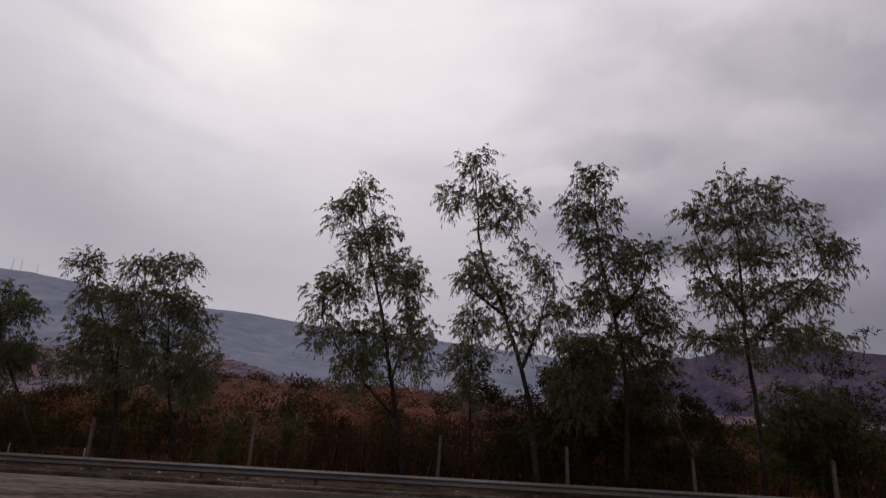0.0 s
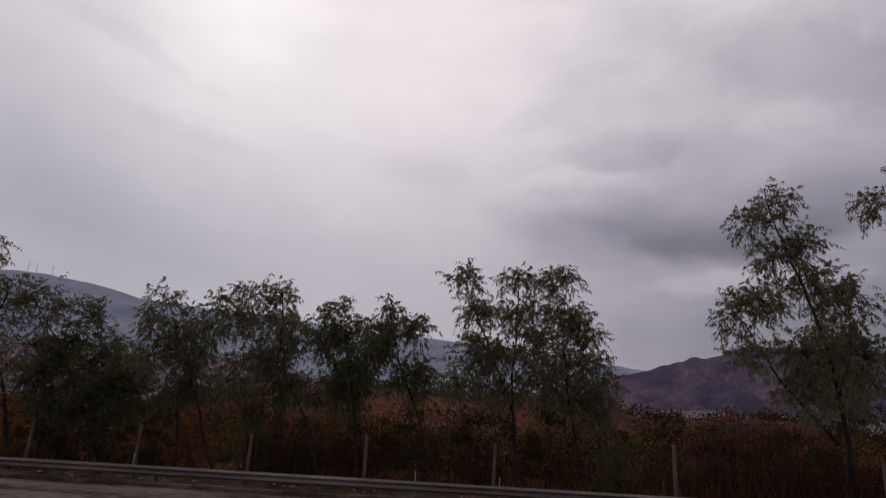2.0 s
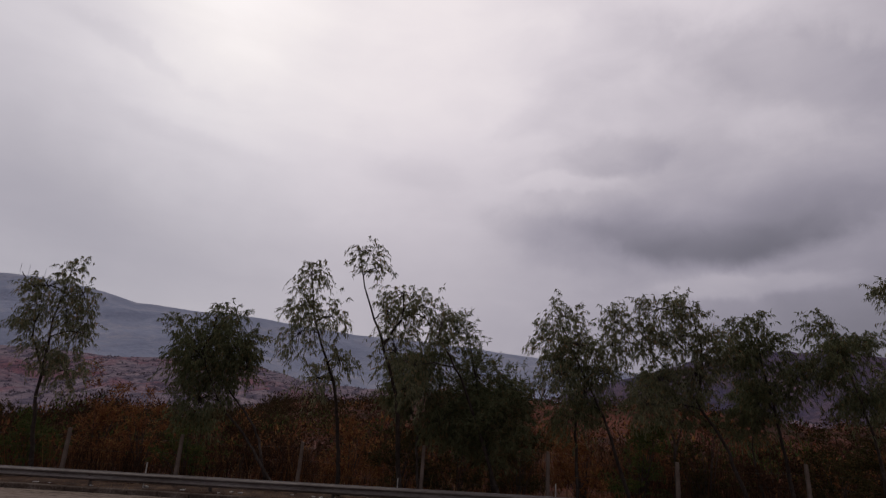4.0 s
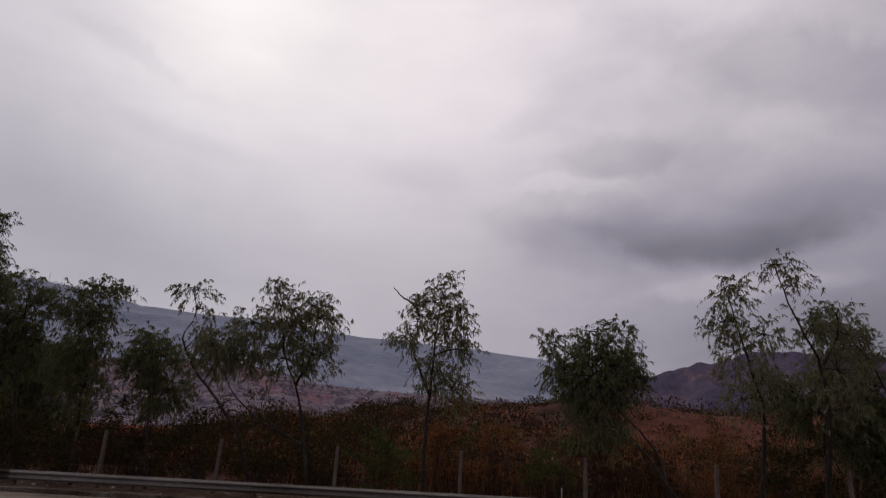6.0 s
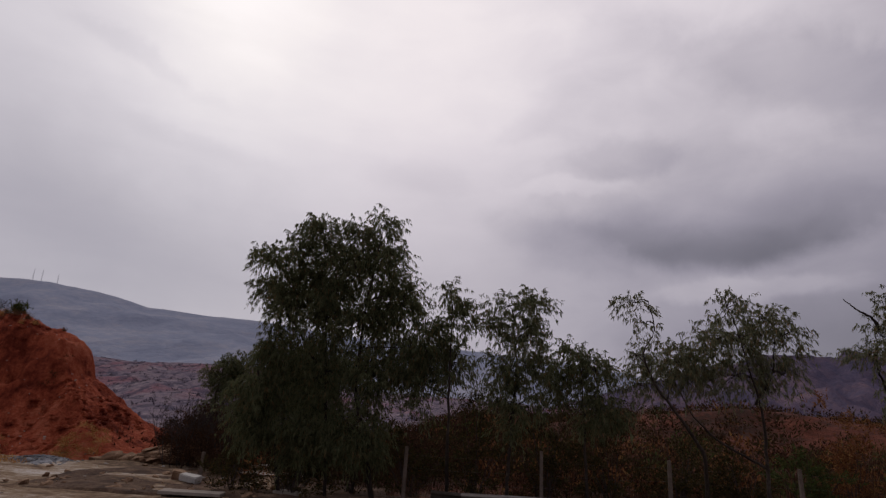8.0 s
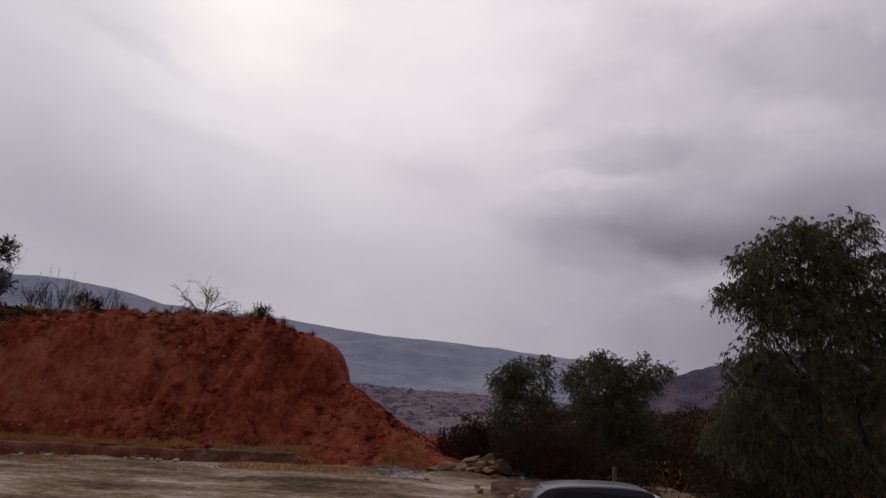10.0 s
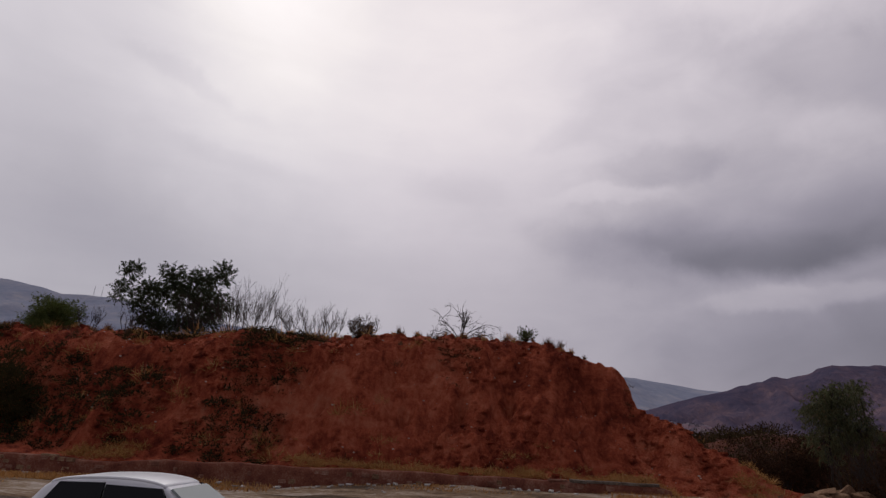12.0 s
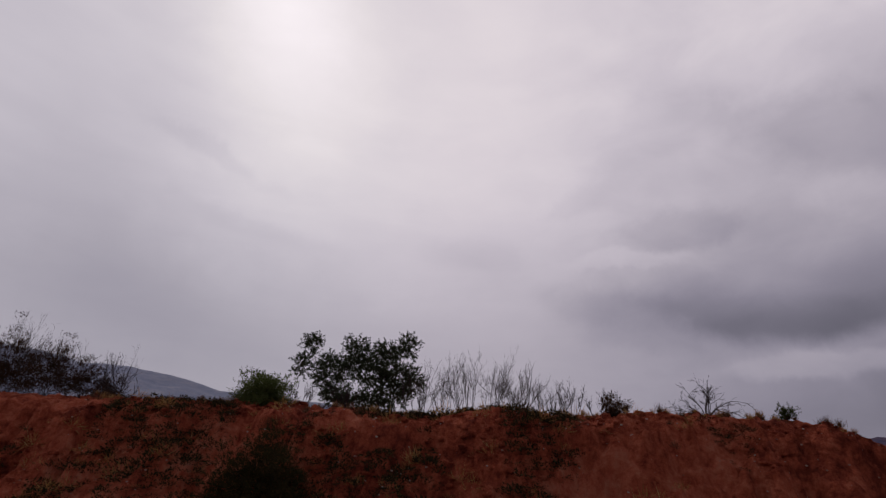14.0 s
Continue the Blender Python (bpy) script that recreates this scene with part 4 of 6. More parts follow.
gum_tree(-22.0, 21.6, 0, "dense", 0.85, [[(0.0, 0.1), (0.1, 2.4), (-0.4, 4.4)], [(0.1, 2.0), (0.5, 3.6)]],
         [(-0.6, 4.2, 1.0, 0.9), (0.5, 3.6, 1.0, 0.8)])
gum_tree(-19.0, 21.6, 0, "dense", 0.85, [[(0.0, 0.1), (-0.2, 2.2), (0.0, 4.2)]],
         [(0.0, 4.0, 1.0, 0.9), (-0.5, 3.3, 1.1, 0.8)])
gum_tree(-30.6, 21.2, 0, "dense", 1.25, [[(0.0, 0.1), (-0.2, 2.4), (0.3, 5.0)], [(-0.2, 2.4), (-0.9, 4.6)]],
         [(-0.9, 4.6, 0.9, 0.7), (0.4, 4.9, 0.9, 0.6), (-0.3, 3.7, 1.3, 0.9), (0.6, 2.9, 1.1, 0.8)])
gum_tree(5.0, 22.0, 0, "dense", 1.2, [[(0.0, 0.1), (0.2, 2.6), (0.0, 5.0)], [(0.1, 2.0), (-1.5, 4.2)], [(0.2, 2.4), (1.4, 4.0)]],
         [(-1.6, 4.2, 1.1, 0.9), (0.0, 4.8, 1.2, 0.9), (1.4, 4.0, 1.2, 0.9), (-0.6, 3.2, 1.5, 1.0), (1.2, 2.7, 1.4, 0.9), (-1.8, 2.4, 1.2, 0.9)])
gum_tree(12.8, 22.2, 0, "dense", 1.2, [[(0.0, 0.1), (0.1, 2.0), (0.0, 3.9)]],
         [(0.0, 3.9, 1.1, 0.7), (-0.9, 3.1, 1.2, 0.9), (1.0, 2.9, 1.2, 0.9), (0.1, 2.2, 1.5, 0.8)])
gum_tree(-28.1, 21, 0, "dark", 0.95, [[(0.04, 0.1), (-0.37, 2.86), (-1.12, 6.08)]],
         [(-1.41, 5.86, 0.78, 0.69), (-0.68, 4.44, 1.19, 1.19), (-0.07, 2.88, 1.85, 1.63), (-1.09, 2.82, 1.19, 1.41), (0.66, 3.7, 1.0, 1.19)])
gum_tree(-27.8, 20.8, -1.3, "spread", 0.9, [[(0.02, 0.1), (-1.3, 3.75), (-1.96, 5.03), (-2.97, 6.37)]],
         [(-2.79, 6.48, 0.77, 0.49), (-2.2, 5.96, 0.49, 0.77), (-3.45, 6.15, 0.57, 0.73), (-3.13, 4.6, 0.81, 0.81)])
gum_tree(-31.2, 20.8, -2.0, "thin", 0.75, [[(0.02, 0.1), (-0.14, 3.44), (-0.6, 5.04), (-1.32, 6.75), (-1.73, 8.36)], [(-0.6, 5.04), (0.0, 6.02), (-0.03, 6.8)]],
         [(-1.59, 8.16, 0.63, 0.46), (-1.03, 7.56, 0.55, 0.46), (-0.13, 6.8, 0.63, 0.54), (-0.58, 6.19, 0.54, 0.71), (-0.21, 4.88, 0.79, 0.89), (0.2, 3.82, 0.71, 0.71)])
gum_tree(-33.2, 20.8, -2.0, "thin", 0.85, [[(-0.03, 0.1), (-0.05, 2.23), (-0.16, 3.7), (-0.95, 5.89), (-1.24, 7.68)]],
         [(-1.15, 7.28, 0.76, 0.64), (-1.37, 6.27, 0.8, 0.72), (-0.31, 5.88, 0.64, 0.72), (-1.26, 5.3, 0.72, 0.72), (-0.13, 4.61, 0.64, 0.84), (-0.79, 3.95, 0.56, 0.72)])
gum_tree(-35.2, 20.8, -0.3, "dense", 0.8, [[(-0.02, 0.1), (-1.39, 2.05), (-2.43, 2.97), (-3.25, 4.75)]],
         [(-3.21, 4.55, 1.21, 1.1), (-2.26, 6.06, 0.62, 0.44), (-1.96, 4.61, 0.62, 0.84), (-3.11, 3.14, 1.32, 1.1)])
gum_tree(-35.7, 21, 0, "dense", 0.8, [[(0.01, 0.1), (-0.49, 2.06), (-1.24, 3.02), (-1.92, 3.55), (-2.72, 4.76)], [(-1.92, 3.55), (-1.35, 4.62)]],
         [(-3.99, 5.66, 0.57, 0.57), (-2.63, 6.11, 0.73, 0.65), (-2.93, 5.3, 1.14, 0.73), (-1.94, 4.95, 1.14, 0.93), (-3.51, 4.53, 0.93, 0.93), (-2.32, 4.01, 1.14, 0.73), (-1.31, 5.36, 0.45, 0.55), (-1.15, 4.24, 0.57, 0.73)])
gum_tree(-43.9, 20.8, -1.1, "thin", 1.0, [[(-0.01, 0.1), (0.04, 2.95), (0.19, 4.22), (0.23, 5.5), (0.43, 7.44)], [(0.11, 3.67), (-0.51, 5.1), (-0.34, 6.24)], [(-0.34, 6.24), (-0.5, 6.62), (-1.0, 6.9), (-1.28, 7.23)]],
         [(0.47, 7.39, 0.55, 0.45), (0.18, 6.65, 0.82, 0.62), (1.04, 6.58, 0.55, 0.74), (-0.37, 6.05, 0.62, 0.62), (0.6, 5.7, 0.9, 0.82), (-0.72, 5.47, 0.62, 0.53), (1.19, 5.16, 0.45, 0.62), (0.08, 4.57, 0.82, 0.7), (0.85, 3.88, 0.7, 0.9)])
gum_tree(-47.7, 20.8, -1.3, "multi", 1.0, [[(-0.02, 0.1), (-0.23, 2.55), (-0.46, 3.79), (-0.86, 4.66), (-1.14, 6.14)], [(-0.11, 1.85), (-1.73, 2.66), (-2.51, 3.34), (-3.11, 4.4)], [(-0.55, 3.78), (-0.02, 4.7), (0.09, 6.18)]],
         [(-1.37, 6.71, 0.62, 0.54), (-0.21, 6.46, 0.81, 0.54), (-2.06, 5.73, 0.73, 0.7), (-0.92, 5.77, 1.08, 0.89), (0.39, 5.97, 0.62, 0.73), (-2.37, 4.79, 0.89, 0.89), (-1.05, 4.66, 1.26, 0.7), (0.26, 4.71, 0.7, 0.7), (-3.13, 4.9, 0.7, 0.7), (-3.49, 4.38, 0.54, 0.7)])
gum_tree(-49.6, 20.8, -1.2, "thin", 0.8, [[(0.01, 0.1), (-0.31, 2.25), (-1.27, 3.45), (-1.95, 4.31), (-2.36, 5.19), (-1.83, 5.77), (-2.07, 6.72)]],
         [(-2.27, 6.81, 0.73, 0.44), (-1.91, 6.15, 0.34, 0.34), (-2.26, 5.16, 0.46, 0.46), (-1.73, 5.0, 0.69, 0.69), (-2.23, 4.26, 0.54, 0.54), (-0.86, 5.21, 0.54, 0.69)])
gum_tree(-55.9, 20.8, -1.2, "dense", 1.0, [[(-0.01, 0.1), (0.12, 2.68), (0.25, 4.62), (0.13, 6.26)]],
         [(-0.06, 6.54, 0.79, 0.53), (0.72, 6.51, 0.53, 0.68), (-0.42, 5.87, 0.72, 0.53), (0.51, 5.53, 0.87, 0.87), (-0.03, 4.61, 0.87, 0.87), (0.97, 4.65, 0.38, 0.87), (0.19, 3.39, 1.04, 1.04)])
gum_tree(-57.8, 20.8, -1.2, "dense", 1.0, [[(-0.02, 0.1), (-0.02, 3.65), (-0.02, 6.19)]],
         [(-0.05, 6.76, 0.61, 0.54), (0.39, 6.2, 0.54, 0.69), (-0.38, 5.8, 0.69, 0.69), (0.03, 4.71, 1.06, 1.06), (-0.78, 5.41, 0.69, 0.88), (-0.87, 3.96, 0.88, 1.15)])
gum_tree(-53.3, 20.8, -0.6, "dense", 1.2, [[(-0.01, 0.1), (-0.18, 3.85), (-0.27, 4.94)]],
         [(-0.36, 5.15, 0.88, 0.44), (0.19, 4.59, 1.06, 0.69), (-0.92, 4.33, 0.88, 0.88), (0.36, 3.49, 1.06, 0.88)])
gum_tree(-60.22, 20.8, -1.2, "big", 1.25, [[(0.01, 0.1), (-0.34, 2.09), (-0.69, 3.68), (-0.43, 6.85), (-0.08, 9.29)], [(-1.58, 0.25), (-1.67, 4.53), (-2.15, 8.61)], [(-1.64, 3.81), (-3.07, 5.98), (-3.7, 7.74)], [(-3.1, 0.35), (-3.39, 2.3), (-4.06, 4.07)]],
         [(0.0, 9.3, 0.55, 0.55), (-1.03, 9.1, 0.74, 0.62), (-2.13, 8.92, 0.74, 0.55), (-2.98, 8.38, 0.74, 0.62), (-3.71, 7.78, 0.62, 0.62), (-3.99, 6.93, 0.55, 0.62), (-2.45, 7.38, 1.09, 0.9), (-0.89, 7.63, 0.9, 0.9), (0.31, 7.87, 0.62, 0.82), (-3.09, 6.17, 0.9, 0.9), (-1.69, 5.84, 1.09, 1.09), (-0.17, 6.08, 1.09, 1.09), (0.78, 6.7, 0.7, 0.9), (-3.32, 4.83, 0.9, 1.09), (-1.94, 4.16, 1.27, 1.27), (-0.24, 4.23, 1.27, 1.27), (1.05, 5.0, 0.9, 1.09), (-3.85, 3.72, 0.9, 1.09), (-4.17, 2.62, 0.9, 1.09), (-2.43, 2.34, 1.66, 1.27), (-0.53, 2.25, 1.46, 1.07), (-1.6, 6.85, 0.8, 0.7), (-0.4, 8.45, 0.65, 0.6), (-1.7, 8.2, 0.75, 0.65), (-2.9, 7.3, 0.7, 0.7), (0.1, 7.0, 0.7, 0.6)])
gum_tree(-69.2, 33, 0, "bushy", 1.0, [[(0.04, 0.75), (-0.39, 2.47), (-1.08, 5.15)], [(-0.04, 1.9), (0.29, 3.7), (0.19, 5.21)]],
         [(-1.08, 5.15, 1.25, 1.06), (-1.79, 4.2, 0.79, 0.92), (-0.16, 3.52, 1.25, 1.25), (0.19, 5.21, 0.66, 0.99)])
gum_tree(-64.9, 31, 0, "bushy", 1.1, [[(-0.02, 0.85), (-0.51, 2.7), (-1.33, 4.9)], [(-0.32, 1.36), (0.47, 3.3), (1.0, 5.01)]],
         [(-1.35, 5.48, 1.7, 0.85), (-2.5, 4.85, 1.1, 1.1), (-0.43, 4.38, 1.7, 1.4), (-1.81, 2.91, 1.7, 1.7), (0.22, 2.2, 1.7, 1.7), (0.99, 5.3, 1.1, 1.1)])
gum_tree(-71.3, 32, 0, "bushy", 1.0, [[(-0.05, 0.95), (0.14, 3.43), (0.45, 5.16)]],
         [(0.75, 5.32, 0.83, 0.59), (-0.03, 4.56, 0.83, 0.71), (0.75, 3.97, 0.83, 1.07), (0.03, 2.87, 0.83, 1.07)])
gum_tree(-66.7, 30, 0, "dense", 1.0, [[(0.0, 0.86), (0.23, 3.12), (0.47, 4.69)]],
         [(0.37, 4.9, 1.06, 0.67), (0.81, 3.66, 1.2, 1.46), (-0.32, 3.61, 0.8, 1.06)])
gum_tree(-112.2, 41, 0, "olive", 1.45, [[(-0.05, 7.7), (-0.54, 9.85), (-2.07, 11.63), (-2.86, 13.26)], [(-0.46, 9.4), (0.89, 11.24), (1.72, 13.57)], [(-1.46, 7.6), (-4.47, 10.19), (-6.4, 13.43)]],
         [(-6.35, 13.68, 0.88, 1.07), (-6.82, 11.85, 0.88, 1.07), (-2.4, 13.41, 1.37, 0.88), (-3.07, 11.75, 1.56, 1.37), (0.12, 12.98, 1.76, 1.07), (1.59, 13.47, 1.07, 1.07), (-0.01, 10.95, 2.25, 1.56), (-4.13, 10.2, 1.37, 1.17), (-1.65, 9.36, 2.73, 0.88), (2.01, 10.81, 1.37, 1.37), (-4.7, 12.3, 1.1, 1.0), (-1.3, 12.1, 1.4, 1.1), (-5.0, 11.1, 1.1, 0.9), (0.9, 9.5, 1.5, 1.0), (-3.4, 9.3, 1.4, 0.9)])

# ---------------------------------------------------------------- undergrowth behind the fence
SHRUB_KINDS = {
    "green": (M_BUSH, "dense dark green bush in the undergrowth"),
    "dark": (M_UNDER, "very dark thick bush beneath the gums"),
    "rust": (M_RUST, "rust-brown withering bush behind the fence"),
    "dry": (M_BRUSH, "dry brown twiggy bush behind the fence"),
}
BUSHES_FIRST = (
    (20.5, 22.6, 1.8, 2.2, "green"), (17.5, 22.5, 1.9, 2.6, "dark"), (14.3, 22.6, 2.0, 3.0, "dark"), (12.8, 21.6, 1.5, 1.9, "dark"), (11.6, 22.4, 1.6, 2.4, "green"),
    (9.2, 22.4, 1.7, 2.4, "dark"), (8.0, 21.7, 1.5, 2.0, "dark"), (6.6, 22.4, 1.9, 2.8, "dark"), (5.4, 21.6, 1.5, 2.1, "dark"), (4.4, 22.2, 1.8, 2.8, "dark"),
    (2.9, 22.0, 1.5, 2.5, "dark"), (1.3, 22.4, 1.5, 2.3, "dark"), (-1.2, 22.8, 1.4, 1.6, "dark"), (-3.4, 22.4, 1.3, 1.4, "dark"), (-5.4, 22.8, 1.3, 1.4, "dry"), (-7.4, 22.9, 1.2, 1.7, "dark"),
    (-9.3, 22.4, 1.4, 1.3, "green"), (-11.6, 22.8, 1.5, 2.0, "dark"), (-14.2, 22.3, 1.5, 2.1, "dark"),
)
BUSHES_MIDDLE = (
    (-16.5, 22.0, 1.5, 1.7, "dark"), (-18.6, 21.8, 1.4, 1.3, "dry"), (-20.8, 22.0, 1.5, 1.5, "dark"), (-23.0, 22.3, 1.5, 1.6, "green"), (-25.0, 21.9, 1.3, 1.4, "rust"),
    (-27.2, 22.4, 1.4, 1.6, "dark"), (-29.4, 22.2, 1.4, 1.5, "dark"), (-31.5, 22.4, 1.5, 1.8, "dark"), (-33.4, 23.0, 1.4, 1.2, "rust"), (-35.4, 22.6, 1.4, 1.1, "dry"),
    (-37.6, 23.2, 1.5, 1.3, "dry"), (-39.4, 22.3, 1.1, 1.2, "green"), (-41.4, 23.0, 1.3, 1.6, "rust"), (-43.6, 23.4, 1.3, 1.8, "rust"), (-45.6, 22.2, 1.4, 1.5, "green"),
    (-47.8, 22.3, 1.4, 1.4, "dark"), (-50.0, 22.0, 1.4, 1.5, "dark"), (-52.2, 22.3, 1.5, 1.7, "dark"),
)
BUSHES_LAST = (
    (-54.5, 22.0, 1.5, 1.8, "dark"), (-56.9, 21.9, 1.5, 1.7, "dark"), (-59.2, 21.8, 1.4, 1.4, "dark"), (-60.0, 29.0, 2.2, 1.4, "dry"), (-61.2, 22.0, 1.5, 1.6, "dark"),
    (-62.9, 20.5, 1.3, 0.9, "dark"), (-63.4, 22.0, 1.2, 0.9, "dark"), (-64.0, 28.0, 2.2, 1.5, "dark"), (-65.0, 20.7, 1.3, 0.8, "dark"), (-66.0, 40.0, 2.4, 1.5, "dry"),
    (-66.4, 24.6, 1.0, 0.8, "dark"), (-68.5, 29.0, 1.8, 1.2, "dry"), (-70.5, 38.0, 2.2, 1.5, "dark"), (-74.0, 44.0, 2.2, 1.6, "dark"),
)
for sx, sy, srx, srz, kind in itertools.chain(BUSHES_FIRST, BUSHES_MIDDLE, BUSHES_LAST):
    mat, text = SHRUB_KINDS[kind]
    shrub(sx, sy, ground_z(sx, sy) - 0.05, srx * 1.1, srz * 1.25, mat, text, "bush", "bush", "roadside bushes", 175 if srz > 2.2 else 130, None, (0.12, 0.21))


def brush(name, mat, label, category, n, area, h, width, lean=0.16, height=None, seed=1, bare=-0.05):
    """Upright blades or stems scattered over the ground."""
    rng = np.random.default_rng(seed)
    x0, x1, y0, y1 = area
    x, y = rng.uniform(x0, x1, n), rng.uniform(y0, y1, n)
    keep = waves(x, y, 4.0, seed + 50, 3) + rng.normal(0, 0.12, n) > bare
    x, y = x[keep], y[keep]
    z = (height or terrain)(x, y) - 0.03
    way = np.stack([rng.normal(0, lean, len(x)), rng.normal(0, lean, len(x)), np.ones(len(x))], 1)
    way /= np.linalg.norm(way, axis=1, keepdims=True)
    ln = rng.uniform(*h, len(x)) * np.clip(0.7 + 1.5 * waves(x, y, 7.0, seed + 60, 3), 0.15, 1.6)
    v, f = leaf_blades(np.stack([x, y, z], 1), way, np.maximum(ln, 0.1), rng.uniform(*width, len(x)), rng)
    return tagged(mesh_object(name, v, f, mat), label, category, kind="stuff")


brush("dry_brush", M_BRUSH, "thick brown dry brush and stalks behind the fence", "brush", 26000, (-66, 30, 20.8, 26), (0.7, 2.3), (0.015, 0.04))
brush("thicket", M_BRUSH, "brown twiggy thicket spreading behind the fence", "thicket", 30000, (-70, 45, 26, 46), (0.8, 2.9), (0.015, 0.045), 0.22, None, 14)
brush("russet_stalks", M_STALK, "russet withered stalks and weeds behind the fence", "weeds", 22000, (-46, 14, 20.9, 30), (0.4, 1.8), (0.015, 0.045), 0.3, None, 16)
brush("dry_weeds", M_DRY, "straw-coloured dry weeds along the fence", "weeds", 5000, (-60, 30, 20.75, 24.5), (0.3, 1.1), (0.01, 0.03), 0.3, None, 4)
brush("verge_grass", M_DRY, "short dry grass on the verge", "grass", 2500, (-60, 30, 19.35, 20.6), (0.05, 0.22), (0.008, 0.02), 0.5, lambda x, y: np.full(x.shape, ROAD_Z + 0.09), 7)


def scatter(name, mat, label, category, x, y, z, size, leaves, leaf, seed, flat=0.7, blade=0.45):
    """Leafy tufts, too many to count."""
    rng = np.random.default_rng(seed)
    n = len(x)
    size = np.broadcast_to(size, (n,))
    c = np.repeat(np.stack([x, y, z], 1), leaves, 0)
    r = np.repeat(size, leaves)[:, None]
    q = rng.normal(0, 1, (n * leaves, 3))
    q /= np.linalg.norm(q, axis=1, keepdims=True)
    q[:, 2] = np.abs(q[:, 2]) * flat
    pos = c + q * r * rng.random((n * leaves, 1)) ** 0.4
    way = q + rng.normal(0, 0.5, q.shape) + (0, 0, 0.3)
    way /= np.linalg.norm(way, axis=1, keepdims=True)
    ln = rng.uniform(0.6, 1.3, n * leaves) * leaf * np.repeat(size, leaves)
    v, f = leaf_blades(pos, way, ln, ln * blade, rng)
    return tagged(mesh_object(name, v, f, mat), label, category, kind="stuff")


rng = np.random.default_rng(77)
for nm, mt, txt, cnt, sd in (("scrub", M_WEED, "low dark olive-brown scrub on the red mounds", 620, 1), ("dry_scrub", M_BRUSH, "brown dry scrub on the red mounds", 900, 2), ("rusty_scrub", M_RUST, "rusty red-brown scrub on the mounds", 260, 3)):
    sx, sy = rng.uniform(-130, 70, cnt * 2), rng.uniform(26, 112, cnt * 2)
    ok = (waves(sx, sy, 16.0, 80 + sd, 3) > -0.05) & ~((sx < -66) & (sy < 72))
    sx, sy = sx[ok][:cnt], sy[ok][:cnt]
    scatter(nm, mt, txt, "scrub", sx, sy, terrain(sx, sy) - 0.1, rng.uniform(0.5, 1.9, len(sx)), 82, 0.23, sd, 0.85)
for nm, mt, txt, cnt, sd in (("thicket_bushes", M_BUSH, "dark green bushes crowding behind the fence", 150, 5), ("brown_bushes", M_BRUSH, "leafless brown bushes crowding behind the fence", 330, 6), ("rusty_bushes", M_RUST, "rust-red bushes crowding behind the fence", 190, 7)):
    sx, sy = rng.uniform(-68, 42, cnt), rng.uniform(24, 52, cnt)
    scatter(nm, mt, txt, "bushes", sx, sy, terrain(sx, sy) - 0.1, rng.uniform(0.8, 1.7, len(sx)), 190, 0.15, sd + 20, 1.3)
mound_rng = np.random.default_rng(91)
for nm, mt, txt, cnt, sd in (("mound_scrub", M_WEED, "small dark scrub dotted over the mounds", 420, 61), ("mound_weeds", M_STALK, "russet weeds dotted over the mounds", 420, 62)):
    sx, sy = mound_rng.uniform(-66, 34, cnt), mound_rng.uniform(50, 92, cnt)
    scatter(nm, mt, txt, "scrub", sx, sy, terrain(sx, sy) - 0.08, mound_rng.uniform(0.3, 1.0, cnt), 60, 0.24, sd, 0.8)
sx, sy = rng.uniform(-80, -40, 260), rng.uniform(34, 100, 260)
ok = sx > -74 - (sy - 36) * 0.3
sx, sy = sx[ok], sy[ok]
scatter("valley_bushes", M_WEED, "dark brown bushes filling the dip beyond the bank", "bushes", sx, sy, terrain(sx, sy) - 0.1, rng.uniform(1.0, 2.2, len(sx)), 190, 0.165, 41, 1.0)
sx, sy = rng.uniform(-76, -56, 260), rng.uniform(30, 62, 260)
scatter("dip_bushes", M_BRUSH, "brown leafless bushes in the dip beyond the bank", "bushes", sx, sy, terrain(sx, sy) - 0.1, rng.uniform(0.9, 1.9, len(sx)), 190, 0.15, 43, 1.2)
sx, sy = rng.uniform(-620, 420, 4200), rng.uniform(240, 800, 4200)
scatter("valley_scrub", M_HAZY, "mauve-grey scrub dotted over the valley slope, haze in its colour", "scrub", sx, sy, slope_height(sx, sy) - 0.3, rng.uniform(0.8, 2.6, len(sx)), 12, 0.9, 9)

# ---------------------------------------------------------------- on the bank
def crest_y(x):
    """Where the bank's brow stands, seen from the road."""
    yy = np.linspace(28, 41, 131)
    return float(yy[np.argmax((bank_height(np.full(yy.shape, x), yy) - 2.6) / yy)])


bare = [(-106.6, 35.0, 2.4, 2.9, 12), (-101.0, 35.0, 2.2, 2.5, 12), (-98.8, 35.0, 1.6, 2.3, 10), (-107.9, 35.0, 2.4, 2.7, 12), (-104.9, 35.0, 2.2, 2.9, 14), (-103.6, 35.4, 1.6, 2.6, 8), (-102.1, 35.0, 2.4, 2.7, 14), (-99.7, 35.0, 1.8, 2.3, 12), (-96.8, 35.0, 1.8, 1.7, 10), (-90.6, 33.2, 4.0, 2.1, 12),
        (-116.0, 35.0, 2.0, 1.9, 12), (-113.6, 35.4, 1.8, 1.8, 10), (-92.4, 33.6, 1.2, 0.8, 6), (-129.0, 35.0, 2.4, 2.2, 12)]
